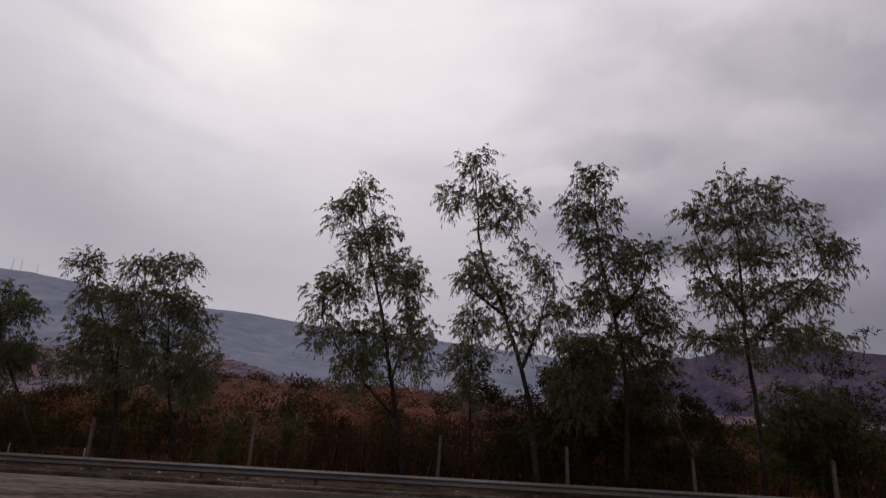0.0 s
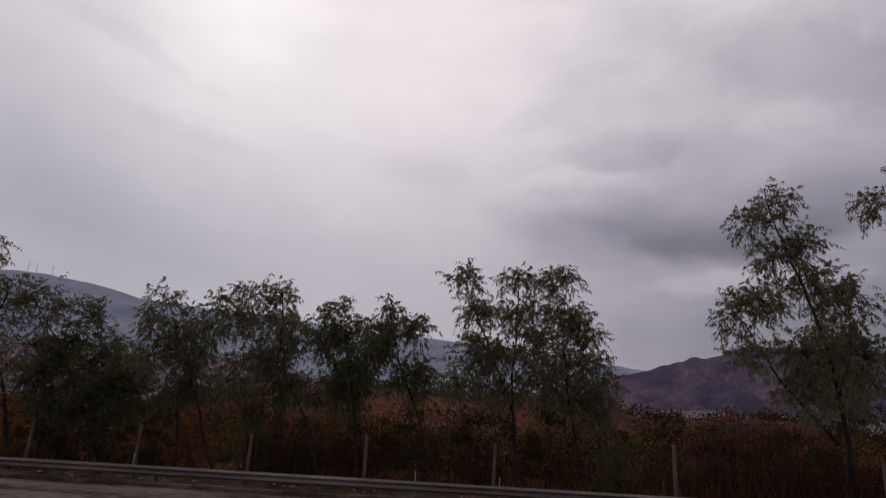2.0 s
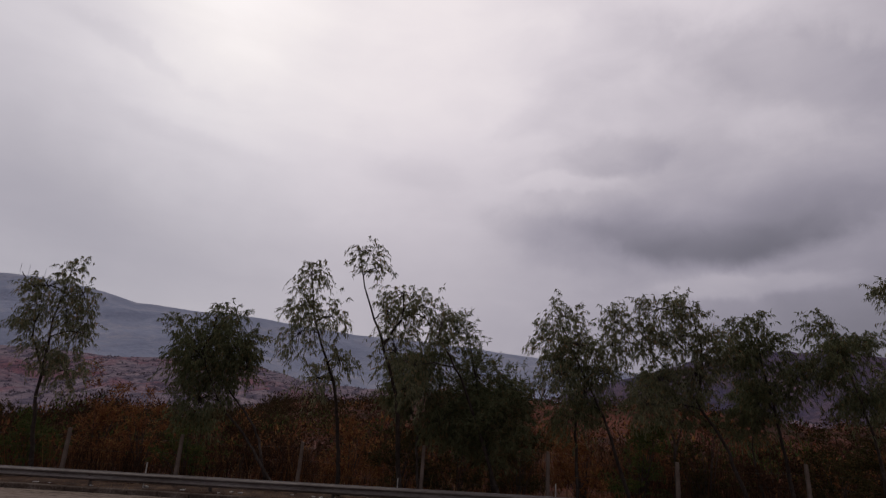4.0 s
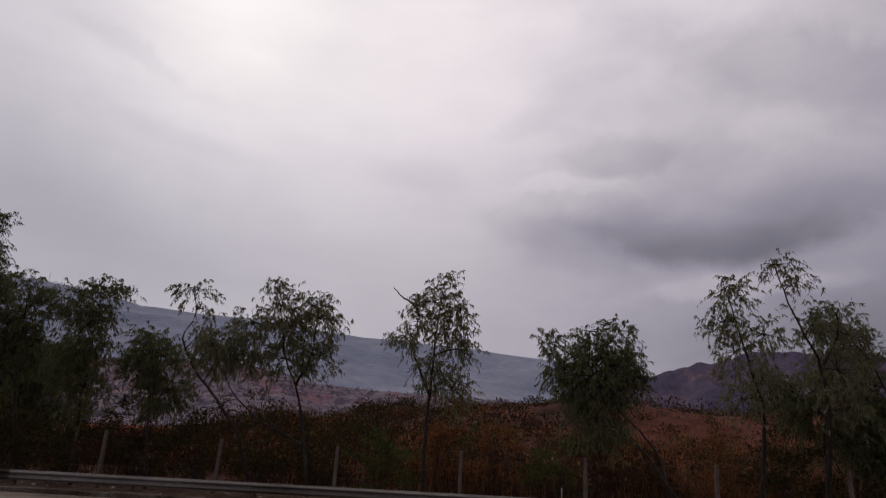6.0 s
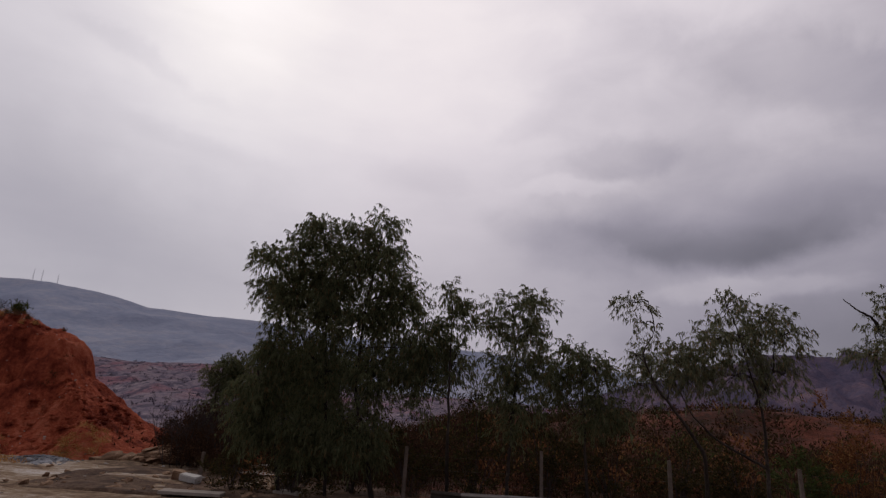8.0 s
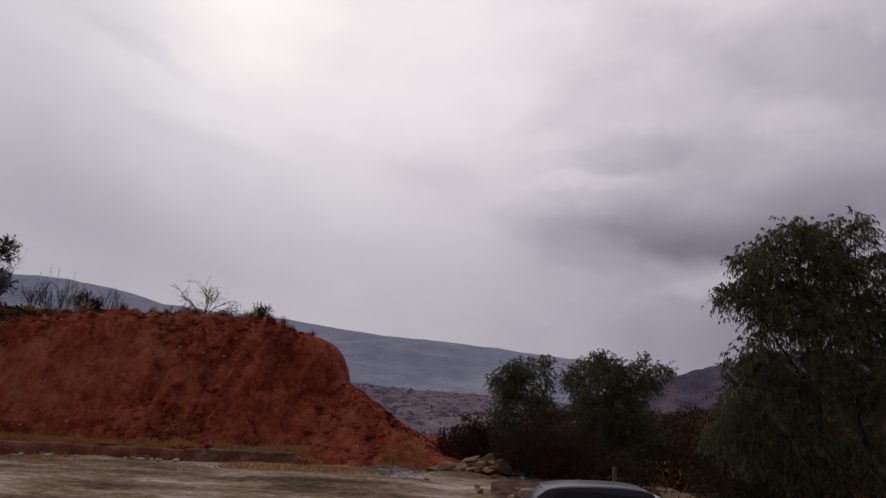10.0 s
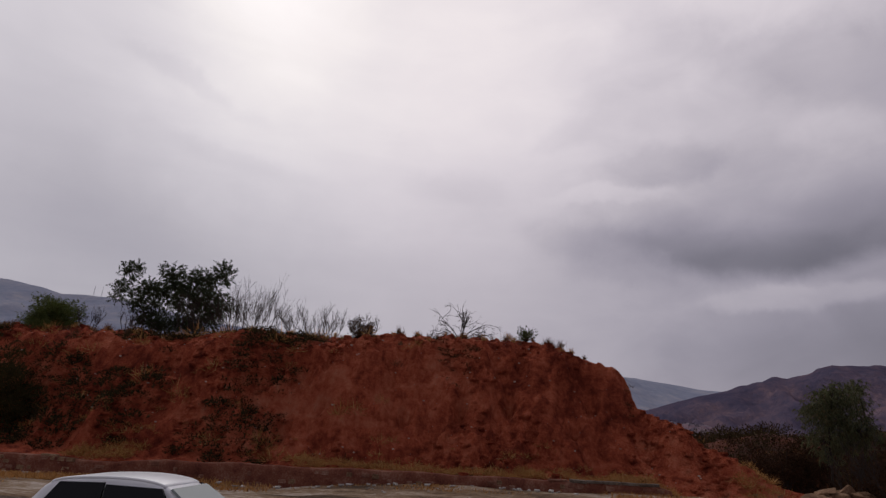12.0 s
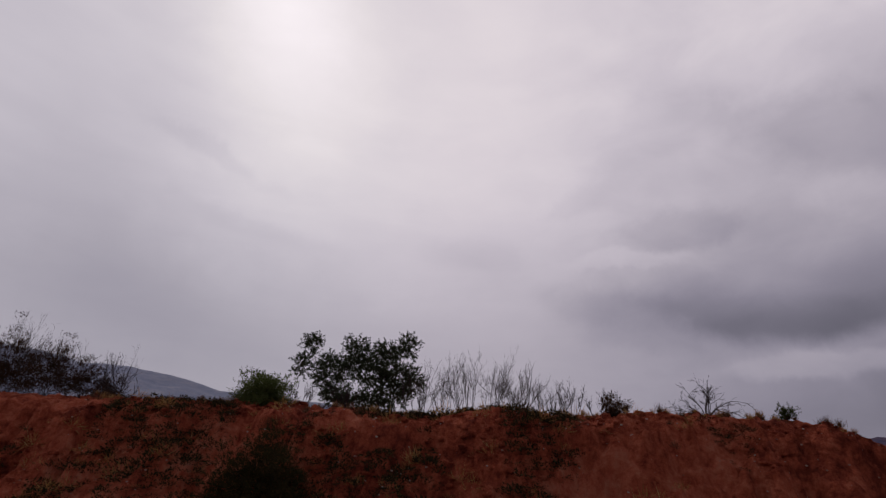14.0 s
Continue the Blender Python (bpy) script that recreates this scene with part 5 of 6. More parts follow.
for k, (sx, sy, sw, sh, st) in enumerate(bare):
    sy = crest_y(sx) + 0.5
    if sx == -90.6:
        bare_shrub(sx, sy, bank_z(sx, sy), sw * 1.25, sh * 0.95, 10, "low leafless tree with wide-spread limbs on the bank", k, spread=True)
    else:
        bare_shrub(sx, sy, bank_z(sx, sy), sw * 1.15, sh * (0.98 if -110 < sx < -103 else 0.75), max(4, int(st * 0.85)), "leafless many-stemmed shrub on the bank top", k)
for sx, srx, srz in ((-142.0, 2.6, 2.4), (-138.9, 2.6, 2.8), (-135.6, 2.4, 2.5), (-132.6, 2.0, 1.8), (-130.4, 1.5, 1.1)):
    shrub(sx, 35.0, bank_z(sx, 35.0), srx, srz, M_BRUSH, "large brownish half-bare bush on the bank top", "bush", "bush", "brown bushes on the bank", 420, None, (0.06, 0.11))
for sx, sw, sh in ((-141.0, 3.4, 3.6), (-138.4, 3.6, 4.2), (-135.4, 3.4, 3.8), (-132.6, 3.2, 3.2), (-130.0, 2.8, 2.6)):
    bare_shrub(sx, 34.6, bank_z(sx, 34.6), sw, sh, 7, "tall leafless shrub on the bank top", 31)
for sx, sy, srx, srz, mat, text, rate, sink in (
    (-118.75, 34.5, 2.35, 1.45, M_GREEN, "rounded bright green bush on the bank top", 1500, 0.25),
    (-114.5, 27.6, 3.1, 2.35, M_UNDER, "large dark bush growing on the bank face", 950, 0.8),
    (-86.4, crest_y(-86.4), 0.55, 0.36, M_BUSH, "small green tuft bush at the bank edge", 900, 0.1),
    (-96.2, crest_y(-96.2) - 1.7, 0.85, 0.95, M_BRUSH, "dark dry bush hanging over the bank edge", 900, 0.35),
):
    shrub(sx, sy, bank_z(sx, sy) - sink, srx, srz, mat, text, "bush", "bush", "", rate, None, (0.09, 0.15))


tuft_rng = np.random.default_rng(5)


def tuft_mesh(seed, blades=70, h=0.45):
    r = np.random.default_rng(seed)
    base = np.stack([r.normal(0, 0.07, blades), r.normal(0, 0.07, blades), np.full(blades, -0.03)], 1)
    way = np.stack([r.normal(0, 0.42, blades), r.normal(0, 0.42, blades), np.ones(blades)], 1)
    way /= np.linalg.norm(way, axis=1, keepdims=True)
    return leaf_blades(base, way, r.uniform(0.5, 1.0, blades) * h, np.full(blades, 0.02), r)


first = None
edge_x = np.concatenate([np.sort(tuft_rng.uniform(-132, -84, 170)), (-88.5, -87.5, -85.1, -84.4, -83.8, -86.0, -82.9)])
for k, tx in enumerate(edge_x):
    ty = crest_y(tx) + (tuft_rng.normal(0, 0.5) if k < 170 else 0.0)
    m = Matrix.Translation((tx, ty, bank_z(tx, ty))) @ Matrix.Rotation(tuft_rng.uniform(0, 6), 4, "Z") @ Matrix.Scale(tuft_rng.uniform(0.6, 1.5), 4)
    if first is None:
        v, f = tuft_mesh(3)
        first = mesh_object("grass_tuft", v, f, M_STRAW)
        tagged(first, "dry straw-coloured grass tuft on the bank", "grass tuft", "grass tufts on the bank")
        first.matrix_basis = m
        brown_mesh = first.data.copy()
        brown_mesh.materials[0] = M_SERE
    else:
        ob = first.copy()
        scene.collection.objects.link(ob)
        ob.matrix_basis = m
        if k % 3:
            ob.data = brown_mesh
            tagged(ob, "withered brown grass tuft on the bank edge")

# low weeds and pale stones on the clay face
wx, wy = rng.uniform(-131, -79, 7000), rng.uniform(25.6, 33.5, 7000)
low = np.clip((30.5 - wy) / 3, 0, 1)
ok = waves(wx, wy * 0.6, 3.2, 90, 4) + 0.16 * np.clip((-93 - wx) / 6, 0, 1) - 0.08 * (wx > -88) + 0.16 * low > 0.27
wx, wy = wx[ok], wy[ok]
scatter("bank_weeds", M_WEED, "low dark withered weeds clinging to the clay face", "weeds", wx, wy, bank_height(wx, wy) + 0.10, 0.12 + (0.30 + 0.3 * (wx < -95)) * rng.random(len(wx)) ** 2, 52, 0.28, 12, 0.55)
wx = rng.uniform(-131, -75, 1500)
wy = np.interp(wx, (-134, -112, -103, -96, -88, -80, -70), (24.8, 25.0, 25.5, 26.7, 27.6, 28.4, 29.2)) + np.abs(rng.normal(0, 0.9, 1500)) - 0.9
ok = waves(wx, wy, 3.5, 92, 3) > 0.02
wx, wy = wx[ok], wy[ok]
scatter("bank_straw", M_STRAW, "straw and dry grass on the bank foot", "grass", wx, wy, np.maximum(bank_height(wx, wy) + 0.10, 0.22), rng.uniform(0.12, 0.38, len(wx)), 60, 0.9, 13, 0.6, 0.07)
wx, wy = rng.uniform(-131, -92, 110), rng.uniform(26.0, 32.0, 110)
scatter("face_straw", M_STRAW, "scattered straw clumps on the clay face", "grass", wx, wy, bank_height(wx, wy) + 0.08, rng.uniform(0.2, 0.6, 110), 50, 1.1, 15, 1.0, 0.05)


def lump_mesh(seed, flat=0.6, rough=0.22, detail=2):
    bm = bmesh.new()
    bmesh.ops.create_icosphere(bm, subdivisions=detail, radius=0.5)
    off = Vector((seed * 3.1, seed * 1.7, seed * 0.9))
    for v in bm.verts:
        n = noise.noise(v.co * 1.6 + off) * rough * 1.6 + noise.noise(v.co * 4.0 + off) * rough * 0.5
        v.co *= 1.0 + n
        for ax in range(3):
            lim = 0.34 + 0.1 * noise.noise(off + Vector((ax * 5.0, 0, 0)))
            v.co[ax] = max(-lim, min(lim, v.co[ax]))
        v.co.z *= flat
    me = bpy.data.meshes.new("rock")
    bm.to_mesh(me)
    bm.free()
    me.polygons.foreach_set("use_smooth", np.zeros(len(me.polygons), dtype=bool))
    return me


def split_rock(seed, flat):
    """An angular broken stone: a few flat faces with chipped edges."""
    r = random.Random(seed)
    bm = bmesh.new()
    for k in range(11):
        q = Vector((r.gauss(0, 1), r.gauss(0, 1), r.gauss(0, 1))).normalized() * r.uniform(0.4, 0.55)
        bm.verts.new((max(-0.42, min(0.42, q.x)), max(-0.36, min(0.36, q.y)), max(-0.34, min(0.34, q.z)) * flat))
    bmesh.ops.convex_hull(bm, input=list(bm.verts))
    bmesh.ops.delete(bm, geom=[v for v in bm.verts if not v.link_faces], context="VERTS")
    bmesh.ops.bevel(bm, geom=list(bm.edges), offset=0.025, segments=1, affect="EDGES")
    me = bpy.data.meshes.new("rock")
    bm.to_mesh(me)
    bm.free()
    return me


ROCKS = [split_rock(k + 1, 0.55 + 0.15 * (k % 4)) for k in range(9)]
for me in ROCKS:
    me.materials.append(M_ROCK)


def put_rock(x, y, z, size, label, group, k, spin=None):
    ob = new("rock", ROCKS[k % len(ROCKS)])
    ob.location = (x, y, z)
    ob.rotation_euler = (random.uniform(-0.3, 0.3), random.uniform(-0.3, 0.3), random.uniform(0, 6) if spin is None else spin)
    ob.scale = (size * random.uniform(0.9, 1.4), size * random.uniform(0.8, 1.1), size * random.uniform(0.7, 1.1))
    return tagged(ob, label, "rock", group)


for k in range(54):
    rx = random.uniform(-74.9, -71.0)
    ry = 28.3 + 1.5 * random.random()
    hump = 0.8 * math.exp(-(((rx + 72.0) / 1.2) ** 2)) * (ry - 28.0) / 1.5
    put_rock(rx, ry, 0.22 + hump * random.uniform(0.2, 1.0), random.choice((0.35, 0.45, 0.6, 0.8, 1.05, 1.3)) * random.uniform(0.85, 1.15), "rough ochre rock in the heap beside the lot", "rock heap", k)
put_rock(-74.1, 28.4, 0.42, 1.45, "flat-topped tan boulder at the front of the heap", "rock heap", 4, 0.3)
put_rock(-75.3, 28.8, 0.45, 0.8, "small pale boulder at the edge of the heap", "rock heap", 2, 1.1)
put_rock(-71.3, 29.4, 0.55, 1.3, "upright brown boulder at the end of the heap", "rock heap", 6, 0.8)
for k in range(26):
    rx, ry = random.uniform(-90, -70), random.uniform(24.5, 28.5)
    put_rock(rx, ry, max(0.26, bank_z(rx, ry) + 0.02), random.uniform(0.12, 0.35), "loose stone at the foot of the bank", "loose stones", k)
sx, sy = rng.uniform(-130, -78, 800), rng.uniform(26.5, 34, 800)
CLOD = lump_mesh(12, 0.8, 0.3, 1)
ball = np.array([v.co[:] for v in CLOD.vertices])
tri = np.array([p.vertices[:] for p in CLOD.polygons])
sz = bank_height(sx, sy) + 0.14
sc = 0.04 + 0.17 * rng.random(len(sx)) ** 3
V = (np.stack([sx, sy, sz], 1)[:, None] + ball[None] * sc[:, None, None]).reshape(-1, 3)
F = (np.arange(len(sx))[:, None, None] * len(ball) + tri[None]).reshape(-1, 3)
tagged(mesh_object("pebbles", V, F, M_PEBBLE), "pale stones lodged in the red clay", "stones", kind="stuff")

# clods and crumbled clay lying on the face
cx, cy = rng.uniform(-131, -76, 11000), rng.uniform(25.2, 34.5, 11000)
ok = waves(cx, cy, 2.2, 101, 3) + rng.normal(0, 0.12, 11000) > 0.02
cx, cy = cx[ok], cy[ok]
cs = 0.07 + 0.55 * rng.random(len(cx)) ** 3.5
turn = rng.uniform(0, 6.28, len(cx))
lump = ball[None] * np.stack([cs * rng.uniform(0.8, 1.5, len(cx)), cs, cs * rng.uniform(0.6, 1.0, len(cx))], 1)[:, None]
lump = np.stack([lump[..., 0] * np.cos(turn)[:, None] - lump[..., 1] * np.sin(turn)[:, None], lump[..., 0] * np.sin(turn)[:, None] + lump[..., 1] * np.cos(turn)[:, None], lump[..., 2]], -1)
V = (np.stack([cx, cy, bank_height(cx, cy) + 0.12], 1)[:, None] + lump).reshape(-1, 3)
F = (np.arange(len(cx))[:, None, None] * len(ball) + tri[None]).reshape(-1, 3)
tagged(mesh_object("clay_clods", V, F, M_BANK), "crumbled red clay clods lying on the bank face", "clods", kind="stuff")

# gravel pile, broken slabs, concrete block, stub post
gx, gy = np.meshgrid(np.linspace(-78.6, -74.4, 40), np.linspace(25.0, 28.6, 34), indexing="ij")
gz = 0.2 + 0.24 * np.exp(-(((gx + 76.4) / 1.2) ** 2) - ((gy - 26.8) / 1.0) ** 2) + waves(gx, gy, 0.5, 95, 3) * 0.09
tagged(mesh_object("gravel_pile", np.stack([gx, gy, gz], -1).reshape(-1, 3), grid_faces(40, 34), M_GRAVEL, None, "", False), "low pile of bluish grey gravel on the lot", "gravel pile")
px, py = rng.normal(-76.4, 0.9, 260), rng.normal(26.7, 0.7, 260)
pz = 0.22 + 0.24 * np.exp(-(((px + 76.4) / 1.2) ** 2) - ((py - 26.8) / 1.0) ** 2)
ps = rng.uniform(0.08, 0.2, 260)
V = (np.stack([px, py, pz], 1)[:, None] + ball[None] * ps[:, None, None]).reshape(-1, 3)
tagged(mesh_object("gravel_stones", V, (np.arange(260)[:, None, None] * len(ball) + tri[None]).reshape(-1, 3), M_GRAVEL), "loose grey stones on the gravel pile", "gravel", kind="stuff")


def block(name, x, y, z, size, turn, mat, label, category, group="", tilt=0.0):
    bm = bmesh.new()
    bmesh.ops.create_cube(bm, size=1.0, matrix=Matrix.Diagonal((*size, 1)))
    bmesh.ops.bevel(bm, geom=list(bm.edges), offset=min(size) * 0.12, segments=2, affect="EDGES")
    for v in bm.verts:
        v.co += Vector((noise.noise(v.co * 3 + Vector((x, y, 0))), noise.noise(v.co * 3 + Vector((y, x, 3))), noise.noise(v.co * 4))) * min(size) * 0.15
    ob = part(name, bm, mat)
    ob.location, ob.rotation_euler = (x, y, z), (tilt, tilt * 0.5, radians(turn))
    return tagged(ob, label, category, group)


M_PALE = blend_material("pale_concrete", [(0.3, (0.30, 0.28, 0.25)), (0.7, (0.52, 0.49, 0.45))], 3.0, 22.0, 0.9, 30.0, 0.4, 0.01)
block("concrete_block", -67.3, 22.6, 0.38, (0.85, 0.32, 0.24), -18, M_PALE, "broken pale concrete block lying in the dirt", "concrete block", "", 0.12)
block("concrete_block", -67.9, 22.9, 0.42, (0.5, 0.42, 0.34), 30, M_ROCK, "brown stone block lying in the dirt", "stone block", "", 0.2)
block("concrete_slab", -65.6, 19.3, 0.36, (1.9, 0.5, 0.10), 6, M_CONCRETE, "flat broken concrete slab at the road edge", "concrete slab", "", 0.03)
block("concrete_slab", -63.0, 20.6, 0.36, (0.9, 0.4, 0.09), -14, M_CONCRETE, "small broken concrete slab under the trees", "concrete slab", "", 0.05)
for k in range(90):
    rx = random.uniform(-72.5, -62.5)
    ry = 19.6 + 4.6 * random.random() ** 1.3
    put_rock(rx, ry, 0.31, 0.09 + 0.4 * random.random() ** 3, "stone in the rubble along the lot edge", "rubble stones", k)
block("stub_post", -67.42, 23.6, 0.68, (0.13, 0.13, 1.1), 10, M_POST, "short leaning concrete post stub", "post", "", 0.05)
for k in range(12):
    block("slab_fragment", -88.0 + k * 0.62 + random.uniform(-0.2, 0.2), 28.2 + 0.06 * k + random.uniform(-0.2, 0.2), 0.34, (random.uniform(0.3, 0.9), random.uniform(0.2, 0.45), random.uniform(0.08, 0.2)), random.uniform(-30, 30), M_CONCRETE, "weathered broken slab fragment at the foot of the bank", "slab fragment", "slab fragments", 0.1)

# ---------------------------------------------------------------- low stone wall at the foot of the bank
WALL_A, WALL_B = Vector((-132.0, 20.6, 0.15)), Vector((-80.2, 27.36, 0.15))
wall_dir = (WALL_B - WALL_A).normalized()
wall_turn = math.atan2(wall_dir.y, wall_dir.x)
wall = empty("low_stone_wall", WALL_A.x, WALL_A.y, WALL_A.z, "low crumbling masonry wall of reddish stones", "stone wall")
wall.rotation_euler = (0, 0, wall_turn)
wall_len = (WALL_B - WALL_A).length
nu = 360
cu = np.linspace(0, wall_len, nu)
top = 0.47 + 0.08 * np.clip((cu - 28) / 6, 0, 1) + waves(cu, cu * 0, 1.6, 97, 5) * 0.08 - 0.16 * np.exp(-(((cu - 18.5) / 1.0) ** 2)) - 0.12 * np.exp(-(((cu - 27.0) / 1.6) ** 2)) - 0.2 * np.clip((cu - wall_len + 0.6) / 0.6, 0, 1)
face = -0.155 + waves(cu, cu * 0, 0.9, 98, 3) * 0.05
ring = np.stack([np.stack([cu, face - 0.03, np.full(nu, -0.55)], 1), np.stack([cu, face, top * 0.55], 1), np.stack([cu, face + 0.01, top - 0.03], 1), np.stack([cu, face + 0.06, top], 1), np.stack([cu, np.full(nu, 0.16), top + 0.01], 1), np.stack([cu, np.full(nu, 0.2), np.full(nu, -0.55)], 1)], 1)
mesh_object("wall_core", ring.reshape(-1, 3), grid_faces(nu, 6), M_MORTAR, wall, "earth-smeared reddish mortar", False)
stone_meshes = []
for k in range(5):
    bm = bmesh.new()
    bmesh.ops.create_cube(bm, size=1.0)
    bmesh.ops.bevel(bm, geom=list(bm.edges), offset=0.10, segments=1, affect="EDGES")
    for v in bm.verts:
        v.co += Vector((noise.noise(v.co * 2 + Vector((k * 7, 0, 0))), noise.noise(v.co * 2 + Vector((0, k * 7, 0))), noise.noise(v.co * 2 + Vector((0, 0, k * 7))))) * 0.13
    me = bpy.data.meshes.new("wall_stone")
    bm.to_mesh(me)
    bm.free()
    me.materials.append(M_MASONRY if k > 1 else M_ROCK)
    stone_meshes.append(me)
for row in range(4):
    u = 0.0
    while u < wall_len - 0.2:
        w = random.uniform(0.26, 0.52)
        gone = (17.0 < u < 20.0 and row == 3) or random.random() < (0.35 if 9 < u < 26 else 0.80)
        if not gone:
            k = random.choice((1, 2, 3, 4, 1, 2, 3, 4, 0)) if u > 14 else random.choice((1, 2, 3, 4))
            st = new("wall_stone", stone_meshes[k])
            st.parent = wall
            st.location = (u + w / 2, -0.1 + random.uniform(-0.02, 0.02), -0.26 + row * 0.2 + random.uniform(-0.03, 0.03))
            st.scale = (w * random.uniform(0.5, 0.85), 0.17, random.uniform(0.14, 0.23))
            st.rotation_euler = (random.uniform(-0.06, 0.06), random.uniform(-0.05, 0.05), random.uniform(-0.04, 0.04))
        u += w
u = 0.0
while u < wall_len - 0.5:
    w = random.uniform(0.5, 1.0)
    if random.random() < 0.07:
        st = new("cap_stone", stone_meshes[random.choice((1, 2, 3, 0))])
        st.parent = wall
        st.location = (u + w / 2, 0.02, float(np.interp(u + w / 2, cu, top)) + 0.03)
        st.scale = (w * 0.96, 0.34, 0.09)
        st.rotation_euler = (random.uniform(-0.04, 0.04), random.uniform(-0.04, 0.04), 0)
    u += w
# pale concrete coping left on the wall's end
edge_mesh = kerb_mesh.copy()
u = wall_len - 4.4
while u < wall_len - 0.5:
    w = random.uniform(0.55, 1.0)
    st = new("coping", edge_mesh)
    st.parent = wall
    st.location = (u + w / 2, 0.0, float(np.interp(u + w / 2, cu, top)) + 0.02)
    st.scale = (w * 0.97, 1.5, random.uniform(0.30, 0.42))
    st.rotation_euler = (random.uniform(-0.04, 0.04), random.uniform(-0.03, 0.03), random.uniform(-0.03, 0.03))
    u += w
brush("wall_grass", M_STRAW, "yellow dry grass along the low wall and edging", "grass", 60000, (-131, -76, 19.2, 27.0), (0.08, 0.30), (0.02, 0.045), 0.5, lambda x, y: np.where(np.abs(y - wall_line(x)) < 2.8, ROAD_Z + 0.09 - lot_dip(x, y), -3.0), 21, 0.06)
brush("lot_grass", M_STRAW, "short yellow grass spreading over the dirt lot", "grass", 80000, (-131, -99, 16.9, 23.4), (0.08, 0.28), (0.02, 0.05), 0.6, lambda x, y: ROAD_Z + 0.12 - lot_dip(x, y), 23, 0.08)
brush("reed_tuft", M_DRY, "tall straw-yellow grass clump over the dark bushes", "grass clump", 260, (-67.6, -66.7, 29.6, 30.4), (1.1, 1.8), (0.012, 0.03), 0.34, None, 33)
for k, (sx, sy, sw, sh) in enumerate(((-70.6, 27.6, 2.2, 2.4), (-69.2, 28.6, 2.4, 2.8), (-71.2, 30.2, 2.4, 2.4), (-68.0, 27.0, 2.0, 2.6))):
    bare_shrub(sx, sy, 0.2, sw, sh, 8, "brown leafless brush beside the rock heap", 60 + k, "bare brush by the lot")

for sx, sy, srx, srz in ((-70.2, 28.4, 1.6, 1.3), (-68.6, 27.2, 1.7, 1.2), (-69.6, 30.2, 1.9, 1.5), (-67.4, 25.6, 1.3, 0.9)):
    shrub(sx, sy, 0.2, srx, srz, M_BRUSH, "dense brown withered bush beside the rock heap", "bush", "bush", "brown bushes by the lot", 420, None, (0.07, 0.14))

for sx, sy, srx, stop in ((-74.4, 34.0, 1.1, 1.9), (-73.2, 33.0, 1.3, 2.3), (-72.0, 34.0, 1.5, 2.8), (-70.9, 35.5, 1.6, 3.0), (-72.9, 36.5, 1.5, 2.5)):
    low = bank_z(sx, sy)
    shrub(sx, sy, low - 0.1, srx, max(0.8, (stop - low) * 0.62), M_BRUSH, "brown withered brush on the tail of the bank", "bush", "bush", "brown bushes by the bank", 420, None, (0.08, 0.15))

# litter on the verge and along the lot
wx = np.concatenate([rng.uniform(-58, 26, 90), rng.uniform(-104, -66, 70), rng.uniform(-112, -82, 60)])
wy = np.concatenate([rng.uniform(19.4, 20.3, 90), rng.uniform(21.0, 27.0, 70), np.zeros(60)])
wy[-60:] = wall_line(wx[-60:]) - rng.uniform(0.3, 1.6, 60)
box = np.array([(a, b, c) for a in (-0.5, 0.5) for b in (-0.4, 0.4) for c in (0, 0.35)])
quads = np.array([(0, 1, 3, 2), (4, 6, 7, 5), (0, 4, 5, 1), (2, 3, 7, 6), (1, 5, 7, 3), (0, 2, 6, 4)])
ls = rng.uniform(0.04, 0.14, len(wx)) * np.where(np.arange(len(wx)) < 160, 1.0, 1.6)
warp = 1 + rng.normal(0, 0.25, (len(wx), 8, 3))
V = np.stack([wx, wy, ROAD_Z + 0.1 - lot_dip(wx, wy)], 1)[:, None] + box[None] * warp * ls[:, None, None]
F = np.arange(len(wx))[:, None, None] * 8 + quads[None]
tagged(mesh_object("litter", V.reshape(-1, 3), F.reshape(-1, 4), M_PALE), "small pale scraps of litter on the dirt", "litter", kind="stuff")

# thin marker stakes by the rail
for sx, sh in ((-16.4, 0.85), (-26.2, 0.9), (-13.6, 0.8), (-39.5, 0.85), (-31.2, 0.8)):
    t = Tubes(6)
    t.add([(0, 0, -0.1), (0.0, 0, sh)], 0.022, 0.02)
    ob = t.build("marker_stake", M_PALE)
    ob.location = (sx, 20.0, ROAD_Z)
    tagged(ob, "thin pale marker stake behind the rail", "marker stake", "marker stakes")

# ---------------------------------------------------------------- hatchback on the near lanes
M_PAINT = blend_material("dark_car_paint", [(0.3, (0.014, 0.013, 0.016)), (0.7, (0.024, 0.022, 0.026))], 1.0, None, 0.28, None, 0, 0, None, 0.5, 0.6)
M_GLASS, gnt, gb = material("dark_car_glass", 0.12, 0.0, 0.12)
gb.inputs["Base Color"].default_value = (0.012, 0.013, 0.015, 1)
M_SCREEN, gnt, gb = material("windscreen_glass", 0.08, 0.0, 0.8)
gb.inputs["Base Color"].default_value = (0.20, 0.25, 0.235, 1)
M_TYRE = blend_material("tyre_rubber", [(0.3, (0.015, 0.015, 0.015)), (0.7, (0.03, 0.03, 0.03))], 8.0, None, 0.9)
M_RIM = blend_material("alloy_rim", [(0.3, (0.35, 0.35, 0.36)), (0.7, (0.45, 0.45, 0.46))], 8.0, None, 0.4, None, 0, 0, None, 0.5, 0.8)
M_LAMP = blend_material("lamp_lens", [(0.3, (0.5, 0.5, 0.5)), (0.7, (0.6, 0.6, 0.6))], 8.0, None, 0.15, None, 0, 0, None, 0.6)


